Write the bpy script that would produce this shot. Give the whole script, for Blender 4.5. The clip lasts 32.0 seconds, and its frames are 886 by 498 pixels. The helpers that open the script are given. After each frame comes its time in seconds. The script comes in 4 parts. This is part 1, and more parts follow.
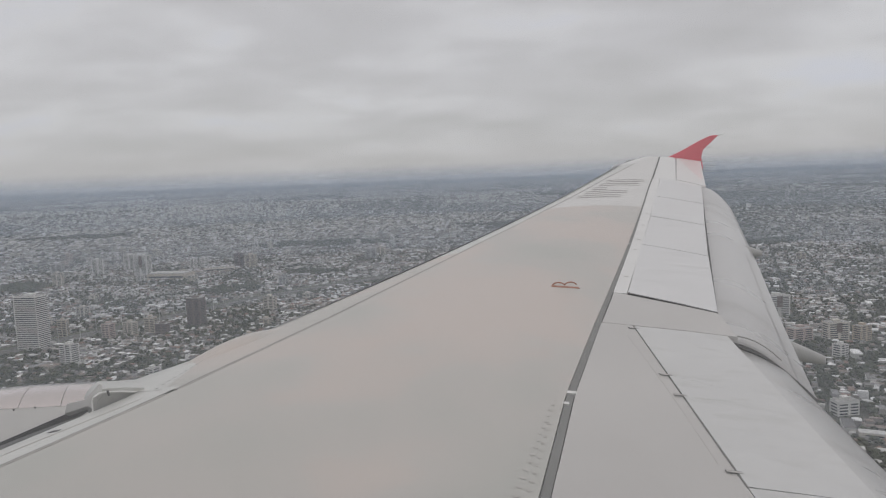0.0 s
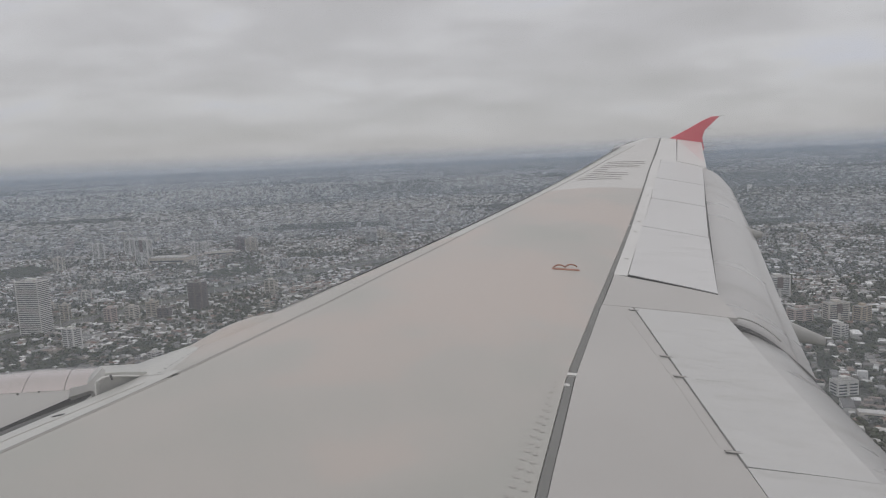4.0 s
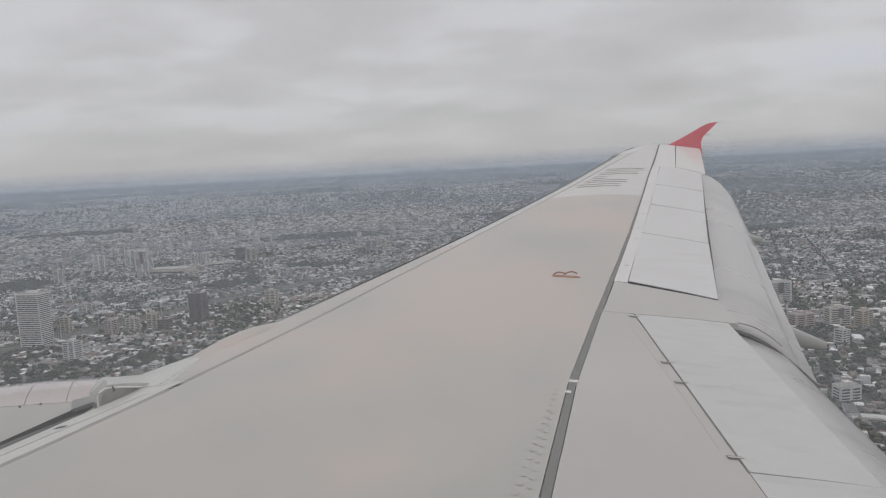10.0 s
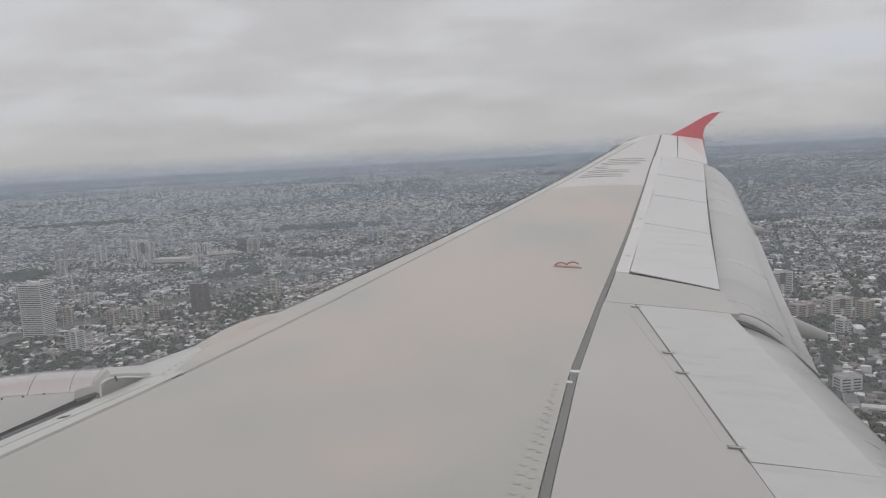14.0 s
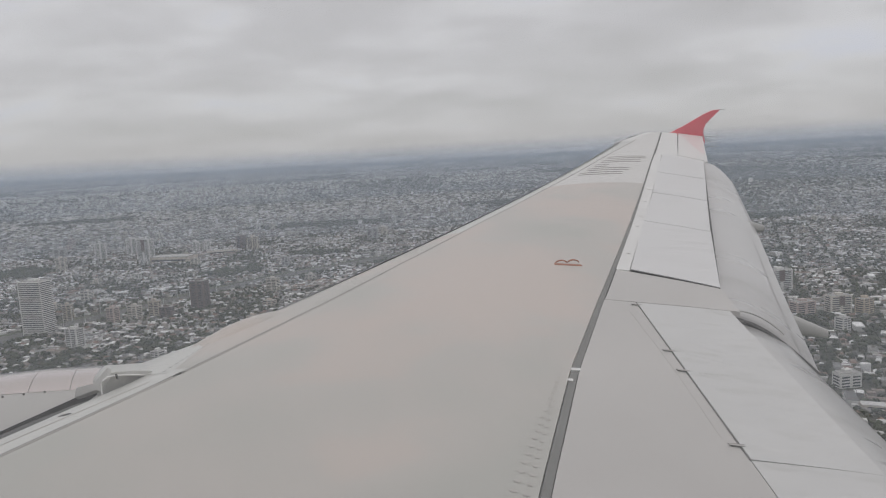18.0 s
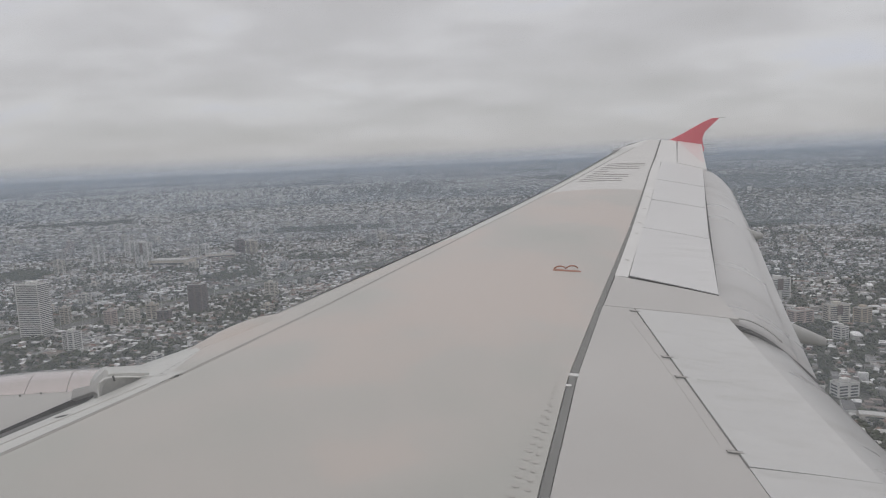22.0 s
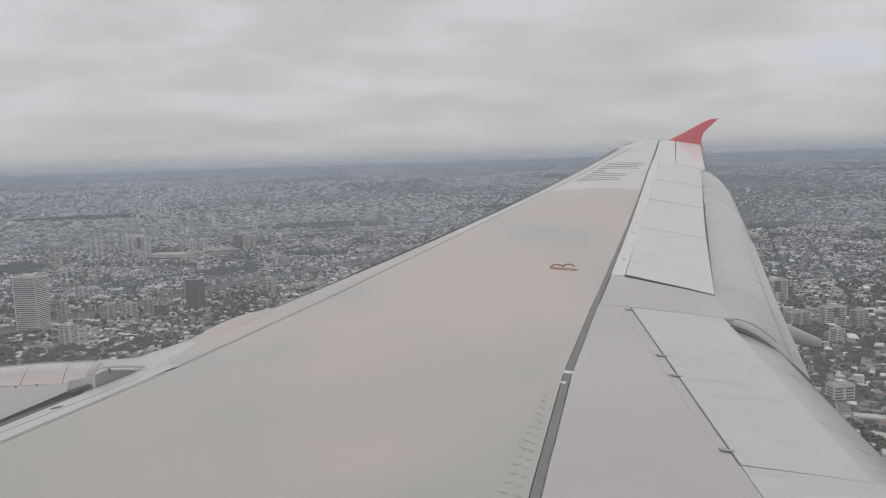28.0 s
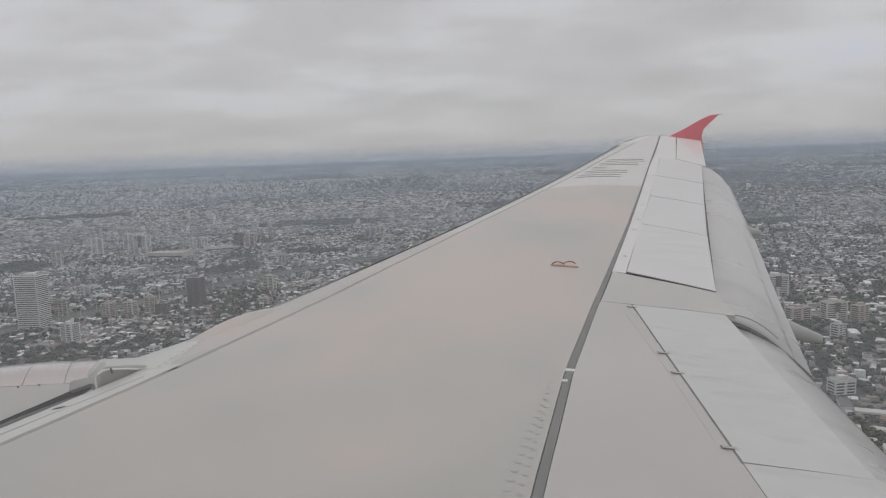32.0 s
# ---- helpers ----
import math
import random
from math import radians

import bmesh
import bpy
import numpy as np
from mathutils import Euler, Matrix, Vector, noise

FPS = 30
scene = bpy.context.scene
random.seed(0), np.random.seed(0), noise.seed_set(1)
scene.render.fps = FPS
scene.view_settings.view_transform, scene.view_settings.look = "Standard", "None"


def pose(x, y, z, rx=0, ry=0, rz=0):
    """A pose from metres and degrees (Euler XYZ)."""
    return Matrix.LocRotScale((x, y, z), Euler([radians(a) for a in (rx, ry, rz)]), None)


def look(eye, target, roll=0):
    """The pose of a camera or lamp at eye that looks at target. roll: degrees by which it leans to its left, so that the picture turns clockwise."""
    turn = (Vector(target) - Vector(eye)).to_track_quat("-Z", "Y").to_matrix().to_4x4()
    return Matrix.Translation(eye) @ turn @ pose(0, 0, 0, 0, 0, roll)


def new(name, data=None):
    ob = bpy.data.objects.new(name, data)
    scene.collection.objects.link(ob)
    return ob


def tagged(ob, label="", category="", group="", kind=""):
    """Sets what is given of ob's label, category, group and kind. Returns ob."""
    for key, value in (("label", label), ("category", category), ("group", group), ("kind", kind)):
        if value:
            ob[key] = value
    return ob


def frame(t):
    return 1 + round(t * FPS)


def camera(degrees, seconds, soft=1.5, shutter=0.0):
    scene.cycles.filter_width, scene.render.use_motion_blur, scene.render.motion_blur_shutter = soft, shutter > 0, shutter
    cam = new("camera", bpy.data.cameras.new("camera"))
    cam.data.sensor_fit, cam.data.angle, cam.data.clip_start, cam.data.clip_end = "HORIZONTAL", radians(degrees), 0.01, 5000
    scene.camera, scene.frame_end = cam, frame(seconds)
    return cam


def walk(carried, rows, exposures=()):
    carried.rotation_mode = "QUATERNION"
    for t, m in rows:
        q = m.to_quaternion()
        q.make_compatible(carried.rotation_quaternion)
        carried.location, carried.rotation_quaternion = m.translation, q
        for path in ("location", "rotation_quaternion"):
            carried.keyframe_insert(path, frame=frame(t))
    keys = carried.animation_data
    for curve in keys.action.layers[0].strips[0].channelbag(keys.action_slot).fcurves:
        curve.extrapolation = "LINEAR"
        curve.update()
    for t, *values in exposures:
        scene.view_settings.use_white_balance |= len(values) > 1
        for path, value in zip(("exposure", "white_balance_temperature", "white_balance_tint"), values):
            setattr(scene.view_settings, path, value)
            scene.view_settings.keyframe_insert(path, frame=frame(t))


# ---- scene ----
# ---- camera ----
# aircraft axes: x aft, y outboard along the right wing, z up; the ground is level at z = 0
ALT = 250.0
SEAT = (4.634, 1.85, 1.355)
CRAFT = pose(0, 0, ALT) @ pose(0, 0, 0, -2.42, 0.40, 0) @ pose(-SEAT[0], -SEAT[1], -SEAT[2])


def held(x, y, z, yaw, pitch, roll):
    return CRAFT @ pose(x, y, z, 0, 0, -yaw) @ pose(0, 0, 0, 90 + pitch) @ pose(0, 0, 0, 0, 0, roll)


ROWS = [
    (0.0, 4.639, 1.859, 1.357, 0.87, -3.34, -1.80),
    (0.5, 4.636, 1.857, 1.362, 0.82, -3.67, -1.84),
    (1.0, 4.638, 1.864, 1.359, 0.86, -3.36, -1.92),
    (1.5, 4.637, 1.862, 1.357, 0.85, -3.76, -1.94),
    (2.0, 4.637, 1.855, 1.361, 0.79, -3.90, -1.94),
    (2.5, 4.636, 1.856, 1.363, 0.85, -4.11, -1.99),
    (3.0, 4.641, 1.854, 1.362, 0.83, -4.26, -2.06),
    (3.5, 4.640, 1.861, 1.361, 0.77, -4.75, -2.03),
    (5.5, 4.640, 1.842, 1.353, 0.78, -4.72, -2.53),
    (6.0, 4.639, 1.845, 1.354, 0.74, -4.61, -2.55),
    (6.5, 4.634, 1.845, 1.353, 0.76, -4.66, -2.55),
    (7.0, 4.637, 1.847, 1.359, 0.74, -4.21, -2.61),
    (7.5, 4.638, 1.848, 1.355, 0.79, -4.20, -2.65),
    (8.0, 4.638, 1.845, 1.355, 0.82, -3.98, -2.65),
    (8.5, 4.641, 1.844, 1.353, 0.74, -4.29, -2.66),
    (9.0, 4.640, 1.848, 1.358, 0.84, -3.74, -2.70),
    (9.5, 4.639, 1.846, 1.356, 0.86, -3.91, -2.72),
    (10.0, 4.640, 1.846, 1.359, 0.78, -4.05, -2.67),
    (10.5, 4.636, 1.851, 1.359, 0.83, -4.09, -2.72),
    (11.0, 4.640, 1.852, 1.359, 0.76, -4.24, -2.76),
    (11.5, 4.639, 1.856, 1.359, 0.72, -4.10, -2.73),
    (12.0, 4.642, 1.858, 1.359, 0.68, -4.18, -2.75),
    (12.5, 4.641, 1.851, 1.359, 0.69, -4.22, -2.70),
    (13.0, 4.643, 1.853, 1.359, 0.59, -4.57, -2.75),
    (13.5, 4.642, 1.854, 1.357, 0.61, -4.73, -2.72),
    (14.0, 4.639, 1.847, 1.359, 0.63, -4.83, -2.68),
    (14.5, 4.641, 1.849, 1.361, 0.60, -4.63, -2.72),
    (16.5, 4.639, 1.850, 1.356, 0.62, -4.97, -2.71),
    (17.0, 4.638, 1.854, 1.357, 0.67, -5.03, -2.73),
    (17.5, 4.639, 1.856, 1.363, 0.64, -4.85, -2.79),
    (18.0, 4.634, 1.849, 1.361, 0.64, -5.04, -2.68),
    (18.5, 4.641, 1.846, 1.353, 0.59, -5.00, -2.74),
    (19.0, 4.632, 1.849, 1.354, 0.73, -4.62, -2.75),
    (19.5, 4.639, 1.846, 1.356, 0.60, -4.70, -2.76),
    (20.0, 4.635, 1.848, 1.357, 0.68, -4.60, -2.75),
    (20.5, 4.634, 1.846, 1.359, 0.67, -4.63, -2.77),
    (21.0, 4.637, 1.847, 1.360, 0.53, -4.66, -2.71),
    (21.5, 4.630, 1.854, 1.360, 0.64, -4.35, -2.42),
    (22.0, 4.632, 1.850, 1.354, 0.77, -4.57, -2.18),
    (22.5, 4.641, 1.840, 1.355, 0.70, -4.63, -2.23),
    (23.0, 4.640, 1.849, 1.360, 0.72, -4.70, -2.26),
    (23.5, 4.642, 1.848, 1.356, 0.70, -4.71, -2.27),
    (24.0, 4.638, 1.851, 1.356, 0.74, -4.73, -2.28),
    (24.5, 4.637, 1.850, 1.357, 0.74, -4.79, -2.24),
    (25.0, 4.641, 1.851, 1.362, 0.68, -4.66, -2.25),
    (25.5, 4.636, 1.846, 1.359, 0.83, -4.34, -2.25),
    (27.5, 4.631, 1.840, 1.346, 0.97, -4.65, -1.54),
    (28.0, 4.639, 1.840, 1.348, 0.92, -4.76, -1.50),
    (28.5, 4.631, 1.849, 1.353, 1.13, -4.87, -1.60),
    (29.0, 4.627, 1.844, 1.359, 0.97, -4.72, -1.70),
    (29.5, 4.640, 1.847, 1.365, 0.86, -5.10, -1.70),
    (30.0, 4.636, 1.848, 1.360, 0.94, -4.74, -1.68),
    (30.5, 4.638, 1.845, 1.355, 0.85, -5.09, -1.66),
    (31.0, 4.637, 1.837, 1.356, 0.83, -5.16, -1.78),
    (31.5, 4.635, 1.840, 1.352, 0.89, -4.96, -1.71),
    (32.0, 4.637, 1.842, 1.355, 0.86, -5.01, -1.77)
]
cam = camera(65.0, 32.0, soft=1.1)
walk(cam, [(r[0], held(*r[1:])) for r in ROWS],
     [(0, -0.23), (1, -0.26), (3, -0.28), (5.5, -0.37), (6.5, -0.35), (8, -0.24), (10, -0.20), (20, -0.20), (23, -0.24), (25, -0.23), (28, -0.15), (30, -0.23), (32, -0.25)])

# ---- sky and sun ----
world = bpy.data.worlds.new("overcast_sky")
scene.world = world
world.use_nodes = True
wn, wl = world.node_tree.nodes, world.node_tree.links
wn.clear()


def wnode(kind, **values):
    n = wn.new(kind)
    for k, v in values.items():
        n.inputs[k].default_value = v
    return n


def wmath(op, a, b):
    n = wn.new("ShaderNodeMath")
    n.operation = op
    for i, v in enumerate((a, b)):
        if isinstance(v, (int, float)):
            n.inputs[i].default_value = v
        else:
            wl.new(v, n.inputs[i])
    return n.outputs[0]


w_co = wn.new("ShaderNodeTexCoord")
w_sep = wn.new("ShaderNodeSeparateXYZ")
wl.new(w_co.outputs["Generated"], w_sep.inputs[0])
w_up = wmath("ADD", wmath("MAXIMUM", w_sep.outputs[2], 0.0), 0.22)
w_deck = wn.new("ShaderNodeCombineXYZ")
wl.new(wmath("MULTIPLY", wmath("DIVIDE", w_sep.outputs[0], w_up), 0.72), w_deck.inputs[0])
wl.new(wmath("DIVIDE", w_sep.outputs[1], w_up), w_deck.inputs[1])
w_big = wnode("ShaderNodeTexNoise", Scale=1.25, Detail=5.0, Roughness=0.5, Distortion=0.25)
w_small = wnode("ShaderNodeTexNoise", Scale=3.6, Detail=4.0, Roughness=0.5, Distortion=0.3)
for w_tex in (w_big, w_small):
    wl.new(w_deck.outputs[0], w_tex.inputs["Vector"])
w_cloud = wmath("ADD", wmath("MULTIPLY", w_big.outputs["Fac"], 0.78), wmath("MULTIPLY", w_small.outputs["Fac"], 0.22))
w_ramp = wn.new("ShaderNodeValToRGB")
w_ramp.color_ramp.elements[0].position, w_ramp.color_ramp.elements[0].color = 0.34, (0.50, 0.483, 0.48, 1)
w_ramp.color_ramp.elements[1].position, w_ramp.color_ramp.elements[1].color = 0.66, (0.67, 0.68, 0.75, 1)
w_mid = w_ramp.color_ramp.elements.new(0.5)
w_mid.color = (0.605, 0.592, 0.60, 1)
w_pale = w_ramp.color_ramp.elements.new(0.57)
w_pale.color = (0.69, 0.68, 0.69, 1)
wl.new(w_cloud, w_ramp.inputs[0])
w_sky = wn.new("ShaderNodeTexSky")
w_sky.sky_type, w_sky.sun_disc = "NISHITA", False
w_sky.sun_elevation, w_sky.sun_rotation = radians(72), radians(120)
w_dim = wn.new("ShaderNodeMix")
w_dim.data_type, w_dim.blend_type = "RGBA", "MIX"
w_dim.inputs["Factor"].default_value = 0.012
w_low = wn.new("ShaderNodeMapRange")
w_low.interpolation_type = "SMOOTHSTEP"
for key, value in (("From Min", -0.02), ("From Max", 0.14), ("To Min", 0.75), ("To Max", 0.0)):
    w_low.inputs[key].default_value = value
wl.new(w_sep.outputs[2], w_low.inputs["Value"])
w_murk = wn.new("ShaderNodeMix")
w_murk.data_type = "RGBA"
w_murk.inputs["B"].default_value = (0.475, 0.475, 0.49, 1)
wl.new(w_low.outputs[0], w_murk.inputs["Factor"])
wl.new(w_ramp.outputs[0], w_murk.inputs["A"])
w_high = wn.new("ShaderNodeMapRange")
for key, value in (("From Min", 0.32), ("From Max", 1.0), ("To Min", 1.0), ("To Max", 1.3)):
    w_high.inputs[key].default_value = value
wl.new(w_sep.outputs[2], w_high.inputs["Value"])
w_lift = wn.new("ShaderNodeVectorMath")
w_lift.operation = "SCALE"
wl.new(w_murk.outputs["Result"], w_lift.inputs[0])
wl.new(w_high.outputs[0], w_lift.inputs["Scale"])
wl.new(w_lift.outputs[0], w_dim.inputs["A"])
wl.new(w_sky.outputs[0], w_dim.inputs["B"])
w_bg = wnode("ShaderNodeBackground", Strength=1.0)
wl.new(w_dim.outputs["Result"], w_bg.inputs["Color"])
w_out = wn.new("ShaderNodeOutputWorld")
wl.new(w_bg.outputs[0], w_out.inputs[0])

sun_data = bpy.data.lights.new("sun", "SUN")
sun_data.energy, sun_data.angle, sun_data.color = 0.5, radians(20), (1.0, 0.97, 0.93)
sun = new("sun", sun_data)
sun.matrix_world = look((0, 0, 900), (-110, 60, 500))


# ---- materials ----
def paint(name, colour, rough=0.4, metal=0.0, spread=0.06, scale=2.0, grain=60.0, stain=None, stain_amount=0.25, bump=0.0,
          island=None, objects=0.0, stretch=(1, 1, 1), drift=None):
    """A surface with variation at two scales, optional stains and relief; island: colours picked piece by piece."""
    m = bpy.data.materials.new(name)
    m.use_nodes = True
    n, l = m.node_tree.nodes, m.node_tree.links
    p = n["Principled BSDF"]
    p.inputs["Roughness"].default_value, p.inputs["Metallic"].default_value = rough, metal
    co = n.new("ShaderNodeTexCoord")
    mp = n.new("ShaderNodeMapping")
    mp.inputs["Scale"].default_value = stretch
    l.new(co.outputs["Object"], mp.inputs[0])

    def noisy(s, d):
        t = n.new("ShaderNodeTexNoise")
        t.inputs["Scale"].default_value, t.inputs["Detail"].default_value = s, d
        l.new(mp.outputs[0], t.inputs["Vector"])
        return t.outputs["Fac"]

    def mix(fac, a, b, blend="MIX"):
        x = n.new("ShaderNodeMix")
        x.data_type, x.blend_type = "RGBA", blend
        for sock, v in ((x.inputs["Factor"], fac), (x.inputs["A"], a), (x.inputs["B"], b)):
            if isinstance(v, (int, float, tuple)):
                sock.default_value = v
            else:
                l.new(v, sock)
        return x.outputs["Result"]

    def ramp(fac, stops, step=False):
        r = n.new("ShaderNodeValToRGB")
        e = r.color_ramp.elements
        while len(e) < len(stops):
            e.new(0.5)
        for k, (pos, col) in zip(e, stops):
            k.position, k.color = pos, (*col, 1)
        if step:
            r.color_ramp.interpolation = "CONSTANT"
        l.new(fac, r.inputs[0])
        return r.outputs[0]

    if island:
        geo = n.new("ShaderNodeNewGeometry")
        src = geo.outputs["Random Per Island"]
        if objects:
            oi = n.new("ShaderNodeObjectInfo")
            src = oi.outputs["Random"]
        base = ramp(src, [(i / len(island), c) for i, c in enumerate(island)], True)
    else:
        base = (*colour, 1)
    lo, hi = 1 - spread, 1 + spread
    big = ramp(noisy(scale, 4), [(0.3, (lo, lo, lo)), (0.7, (hi, hi, hi))])
    fine = ramp(noisy(grain, 2), [(0.3, (1 - spread / 2,) * 3), (0.7, (1 + spread / 2,) * 3)])
    col = mix(1.0, mix(1.0, base, big, "MULTIPLY"), fine, "MULTIPLY")
    if drift:       # two tones in large soft patches, painting cloud reflections; the first mostly near the root
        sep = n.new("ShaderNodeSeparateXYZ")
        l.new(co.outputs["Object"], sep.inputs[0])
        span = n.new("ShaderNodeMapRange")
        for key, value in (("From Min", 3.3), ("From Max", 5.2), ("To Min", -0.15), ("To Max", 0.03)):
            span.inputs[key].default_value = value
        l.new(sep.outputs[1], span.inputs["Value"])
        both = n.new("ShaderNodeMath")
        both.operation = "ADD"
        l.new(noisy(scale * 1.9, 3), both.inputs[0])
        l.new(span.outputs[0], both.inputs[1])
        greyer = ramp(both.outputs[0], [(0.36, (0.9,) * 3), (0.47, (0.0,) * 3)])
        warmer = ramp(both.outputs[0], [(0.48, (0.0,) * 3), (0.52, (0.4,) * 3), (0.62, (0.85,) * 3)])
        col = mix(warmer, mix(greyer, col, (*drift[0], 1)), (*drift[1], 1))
    if stain:
        where = ramp(noisy(scale * 1.7 + 0.13, 6), [(0.52, (0, 0, 0)), (0.72, (stain_amount,) * 3)])
        col = mix(where, col, (*stain, 1))
    l.new(col, p.inputs["Base Color"])
    r2 = n.new("ShaderNodeMapRange")
    r2.inputs["To Min"].default_value, r2.inputs["To Max"].default_value = rough * 0.85, min(1.0, rough * 1.2)
    l.new(noisy(scale * 3, 3), r2.inputs["Value"])
    l.new(r2.outputs[0], p.inputs["Roughness"])
    if bump:
        b = n.new("ShaderNodeBump")
        b.inputs["Strength"].default_value, b.inputs["Distance"].default_value = 0.3, bump
        l.new(noisy(grain, 3), b.inputs["Height"])
        l.new(b.outputs[0], p.inputs["Normal"])
    return m


def thin_film(name, colour, share, fade=None, thrown_back=0.5):
    """A clear sheet that scatters a small share of the light passing through it; fade: heights at which it thins to nothing."""
    m = bpy.data.materials.new(name)
    m.use_nodes = True
    n, l = m.node_tree.nodes, m.node_tree.links
    n.clear()
    out, mixer = n.new("ShaderNodeOutputMaterial"), n.new("ShaderNodeMixShader")
    clear, scat, back, both = n.new("ShaderNodeBsdfTransparent"), n.new("ShaderNodeBsdfTranslucent"), n.new("ShaderNodeBsdfDiffuse"), n.new("ShaderNodeMixShader")
    scat.inputs[0].default_value = back.inputs[0].default_value = (*colour, 1)
    l.new(scat.outputs[0], both.inputs[1])
    l.new(back.outputs[0], both.inputs[2])
    l.new(clear.outputs[0], mixer.inputs[1])
    l.new(both.outputs[0], mixer.inputs[2])
    mixer.inputs[0].default_value, both.inputs[0].default_value = share, thrown_back
    if fade:
        co, sep, mr = n.new("ShaderNodeTexCoord"), n.new("ShaderNodeSeparateXYZ"), n.new("ShaderNodeMapRange")
        l.new(co.outputs["Object"], sep.inputs[0])
        l.new(sep.outputs[2], mr.inputs["Value"])
        mr.interpolation_type = "SMOOTHSTEP"
        for k, v in (("From Min", fade[0]), ("From Max", fade[1]), ("To Min", share), ("To Max", 0.0)):
            mr.inputs[k].default_value = v
        l.new(mr.outputs[0], mixer.inputs[0])
    l.new(mixer.outputs[0], out.inputs[0])
    return m


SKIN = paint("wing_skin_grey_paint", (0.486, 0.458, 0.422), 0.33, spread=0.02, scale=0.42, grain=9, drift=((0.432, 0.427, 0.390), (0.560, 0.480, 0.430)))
SKIN_OUT = paint("outer_wing_pale_paint", (0.655, 0.640, 0.615), 0.36, spread=0.03, scale=1.2, grain=20, stain=(0.50, 0.48, 0.46), stain_amount=0.15)
WHITE = paint("wing_white_paint", (0.73, 0.72, 0.70), 0.38, spread=0.03, scale=1.5, grain=30, stain=(0.42, 0.40, 0.38), stain_amount=0.18)
SPOIL = paint("spoiler_white_paint", (0.675, 0.67, 0.665), 0.42, spread=0.025, scale=2.2, grain=40, stain=(0.36, 0.35, 0.34), stain_amount=0.22, stretch=(0.5, 1.6, 1))
SPOIL_IN = paint("scuffed_spoiler_paint", (0.585, 0.582, 0.572), 0.42, spread=0.03, scale=4.0, grain=60, stain=(0.36, 0.34, 0.31), stain_amount=0.32, stretch=(0.7, 1.9, 1))
AFT = paint("fixed_panel_grey_paint", (0.505, 0.485, 0.463), 0.36, spread=0.04, scale=1.3, grain=25, stain=(0.40, 0.37, 0.35), stain_amount=0.2)
SLAT = paint("slat_pale_grey_paint", (0.57, 0.57, 0.54), 0.3, spread=0.03, scale=1.2, grain=30)
FLAP = paint("flap_worn_grey_paint", (0.50, 0.492, 0.483), 0.28, spread=0.035, scale=1.2, grain=18, stain=(0.28, 0.255, 0.24), stain_amount=0.5, stretch=(0.35, 1.0, 0.5))
SEAL = paint("dark_sealant", (0.16, 0.16, 0.15), 0.6, spread=0.1, scale=3, grain=40)
GAP = paint("shadow_gap_structure", (0.08, 0.08, 0.078), 0.7, spread=0.1)
METAL = paint("dark_edge_and_shade_metal", (0.09, 0.09, 0.095), 0.35, 0.6, spread=0.06, scale=3, grain=50)
RED = paint("red_fence_paint", (0.86, 0.14, 0.175), 0.35, spread=0.06, scale=3, grain=40)
PINK = paint("reflected_fence_pink", (0.73, 0.61, 0.60), 0.4, spread=0.05, scale=2.5, grain=30, stain=(0.73, 0.70, 0.68), stain_amount=0.8)
LENS = paint("grey_lamp_glass", (0.46, 0.46, 0.47), 0.12, spread=0.05, scale=8)
COWL = paint("cowl_pink_grey_metal", (0.66, 0.59, 0.56), 0.17, 0.92, spread=0.03, scale=2.5, grain=30)
NACELLE = paint("nacelle_grey_paint", (0.47, 0.46, 0.44), 0.3, spread=0.04, scale=2, grain=30)
MARK = paint("faded_brown_grey_lettering", (0.30, 0.285, 0.26), 0.5, spread=0.15, scale=6, grain=60)
RUST = paint("orange_brown_ring_paint", (0.36, 0.13, 0.06), 0.5, spread=0.2, scale=20, grain=120)
RIVET = paint("fastener_grey", (0.45, 0.43, 0.40), 0.5, spread=0.1, scale=30, grain=90)
BODY = paint("fuselage_white_paint", (0.6, 0.6, 0.6), 0.35, spread=0.03)
CABIN = paint("cabin_grey_plastic", (0.25, 0.25, 0.25), 0.6, spread=0.05, scale=8, grain=90)
PANE = thin_film("scratched_acrylic_pane", (0.97, 0.97, 0.97), 0.17, None, 0.0)
EARTH = paint("city_ground_gardens_and_paving", (0.075, 0.08, 0.06), 0.9, spread=0.35, scale=0.006, grain=0.07, stain=(0.16, 0.155, 0.14), stain_amount=0.5)
WALLS = paint("plastered_house_walls", (0.5, 0.5, 0.5), 0.8, spread=0.08, scale=0.05, grain=0.6,
              island=[(0.64, 0.63, 0.61), (0.30, 0.28, 0.26), (0.74, 0.74, 0.73), (0.22, 0.21, 0.20), (0.44, 0.42, 0.39), (0.27, 0.27, 0.27), (0.36, 0.34, 0.31)])
CORE = paint("cream_rendered_blocks", (0.5, 0.5, 0.5), 0.8, spread=0.08, scale=0.05, grain=0.6,
             island=[(0.72, 0.70, 0.65), (0.62, 0.59, 0.53), (0.80, 0.80, 0.79), (0.52, 0.50, 0.47), (0.76, 0.74, 0.70)])
ROOFS = paint("mixed_house_roofs", (0.5, 0.5, 0.5), 0.75, spread=0.12, scale=0.08, grain=0.8,
              island=[(0.78, 0.78, 0.78), (0.24, 0.24, 0.24), (0.22, 0.14, 0.11), (0.50, 0.49, 0.47), (0.14, 0.14, 0.14), (0.36, 0.34, 0.32), (0.82, 0.82, 0.81), (0.24, 0.195, 0.17), (0.18, 0.175, 0.17), (0.62, 0.61, 0.60)])
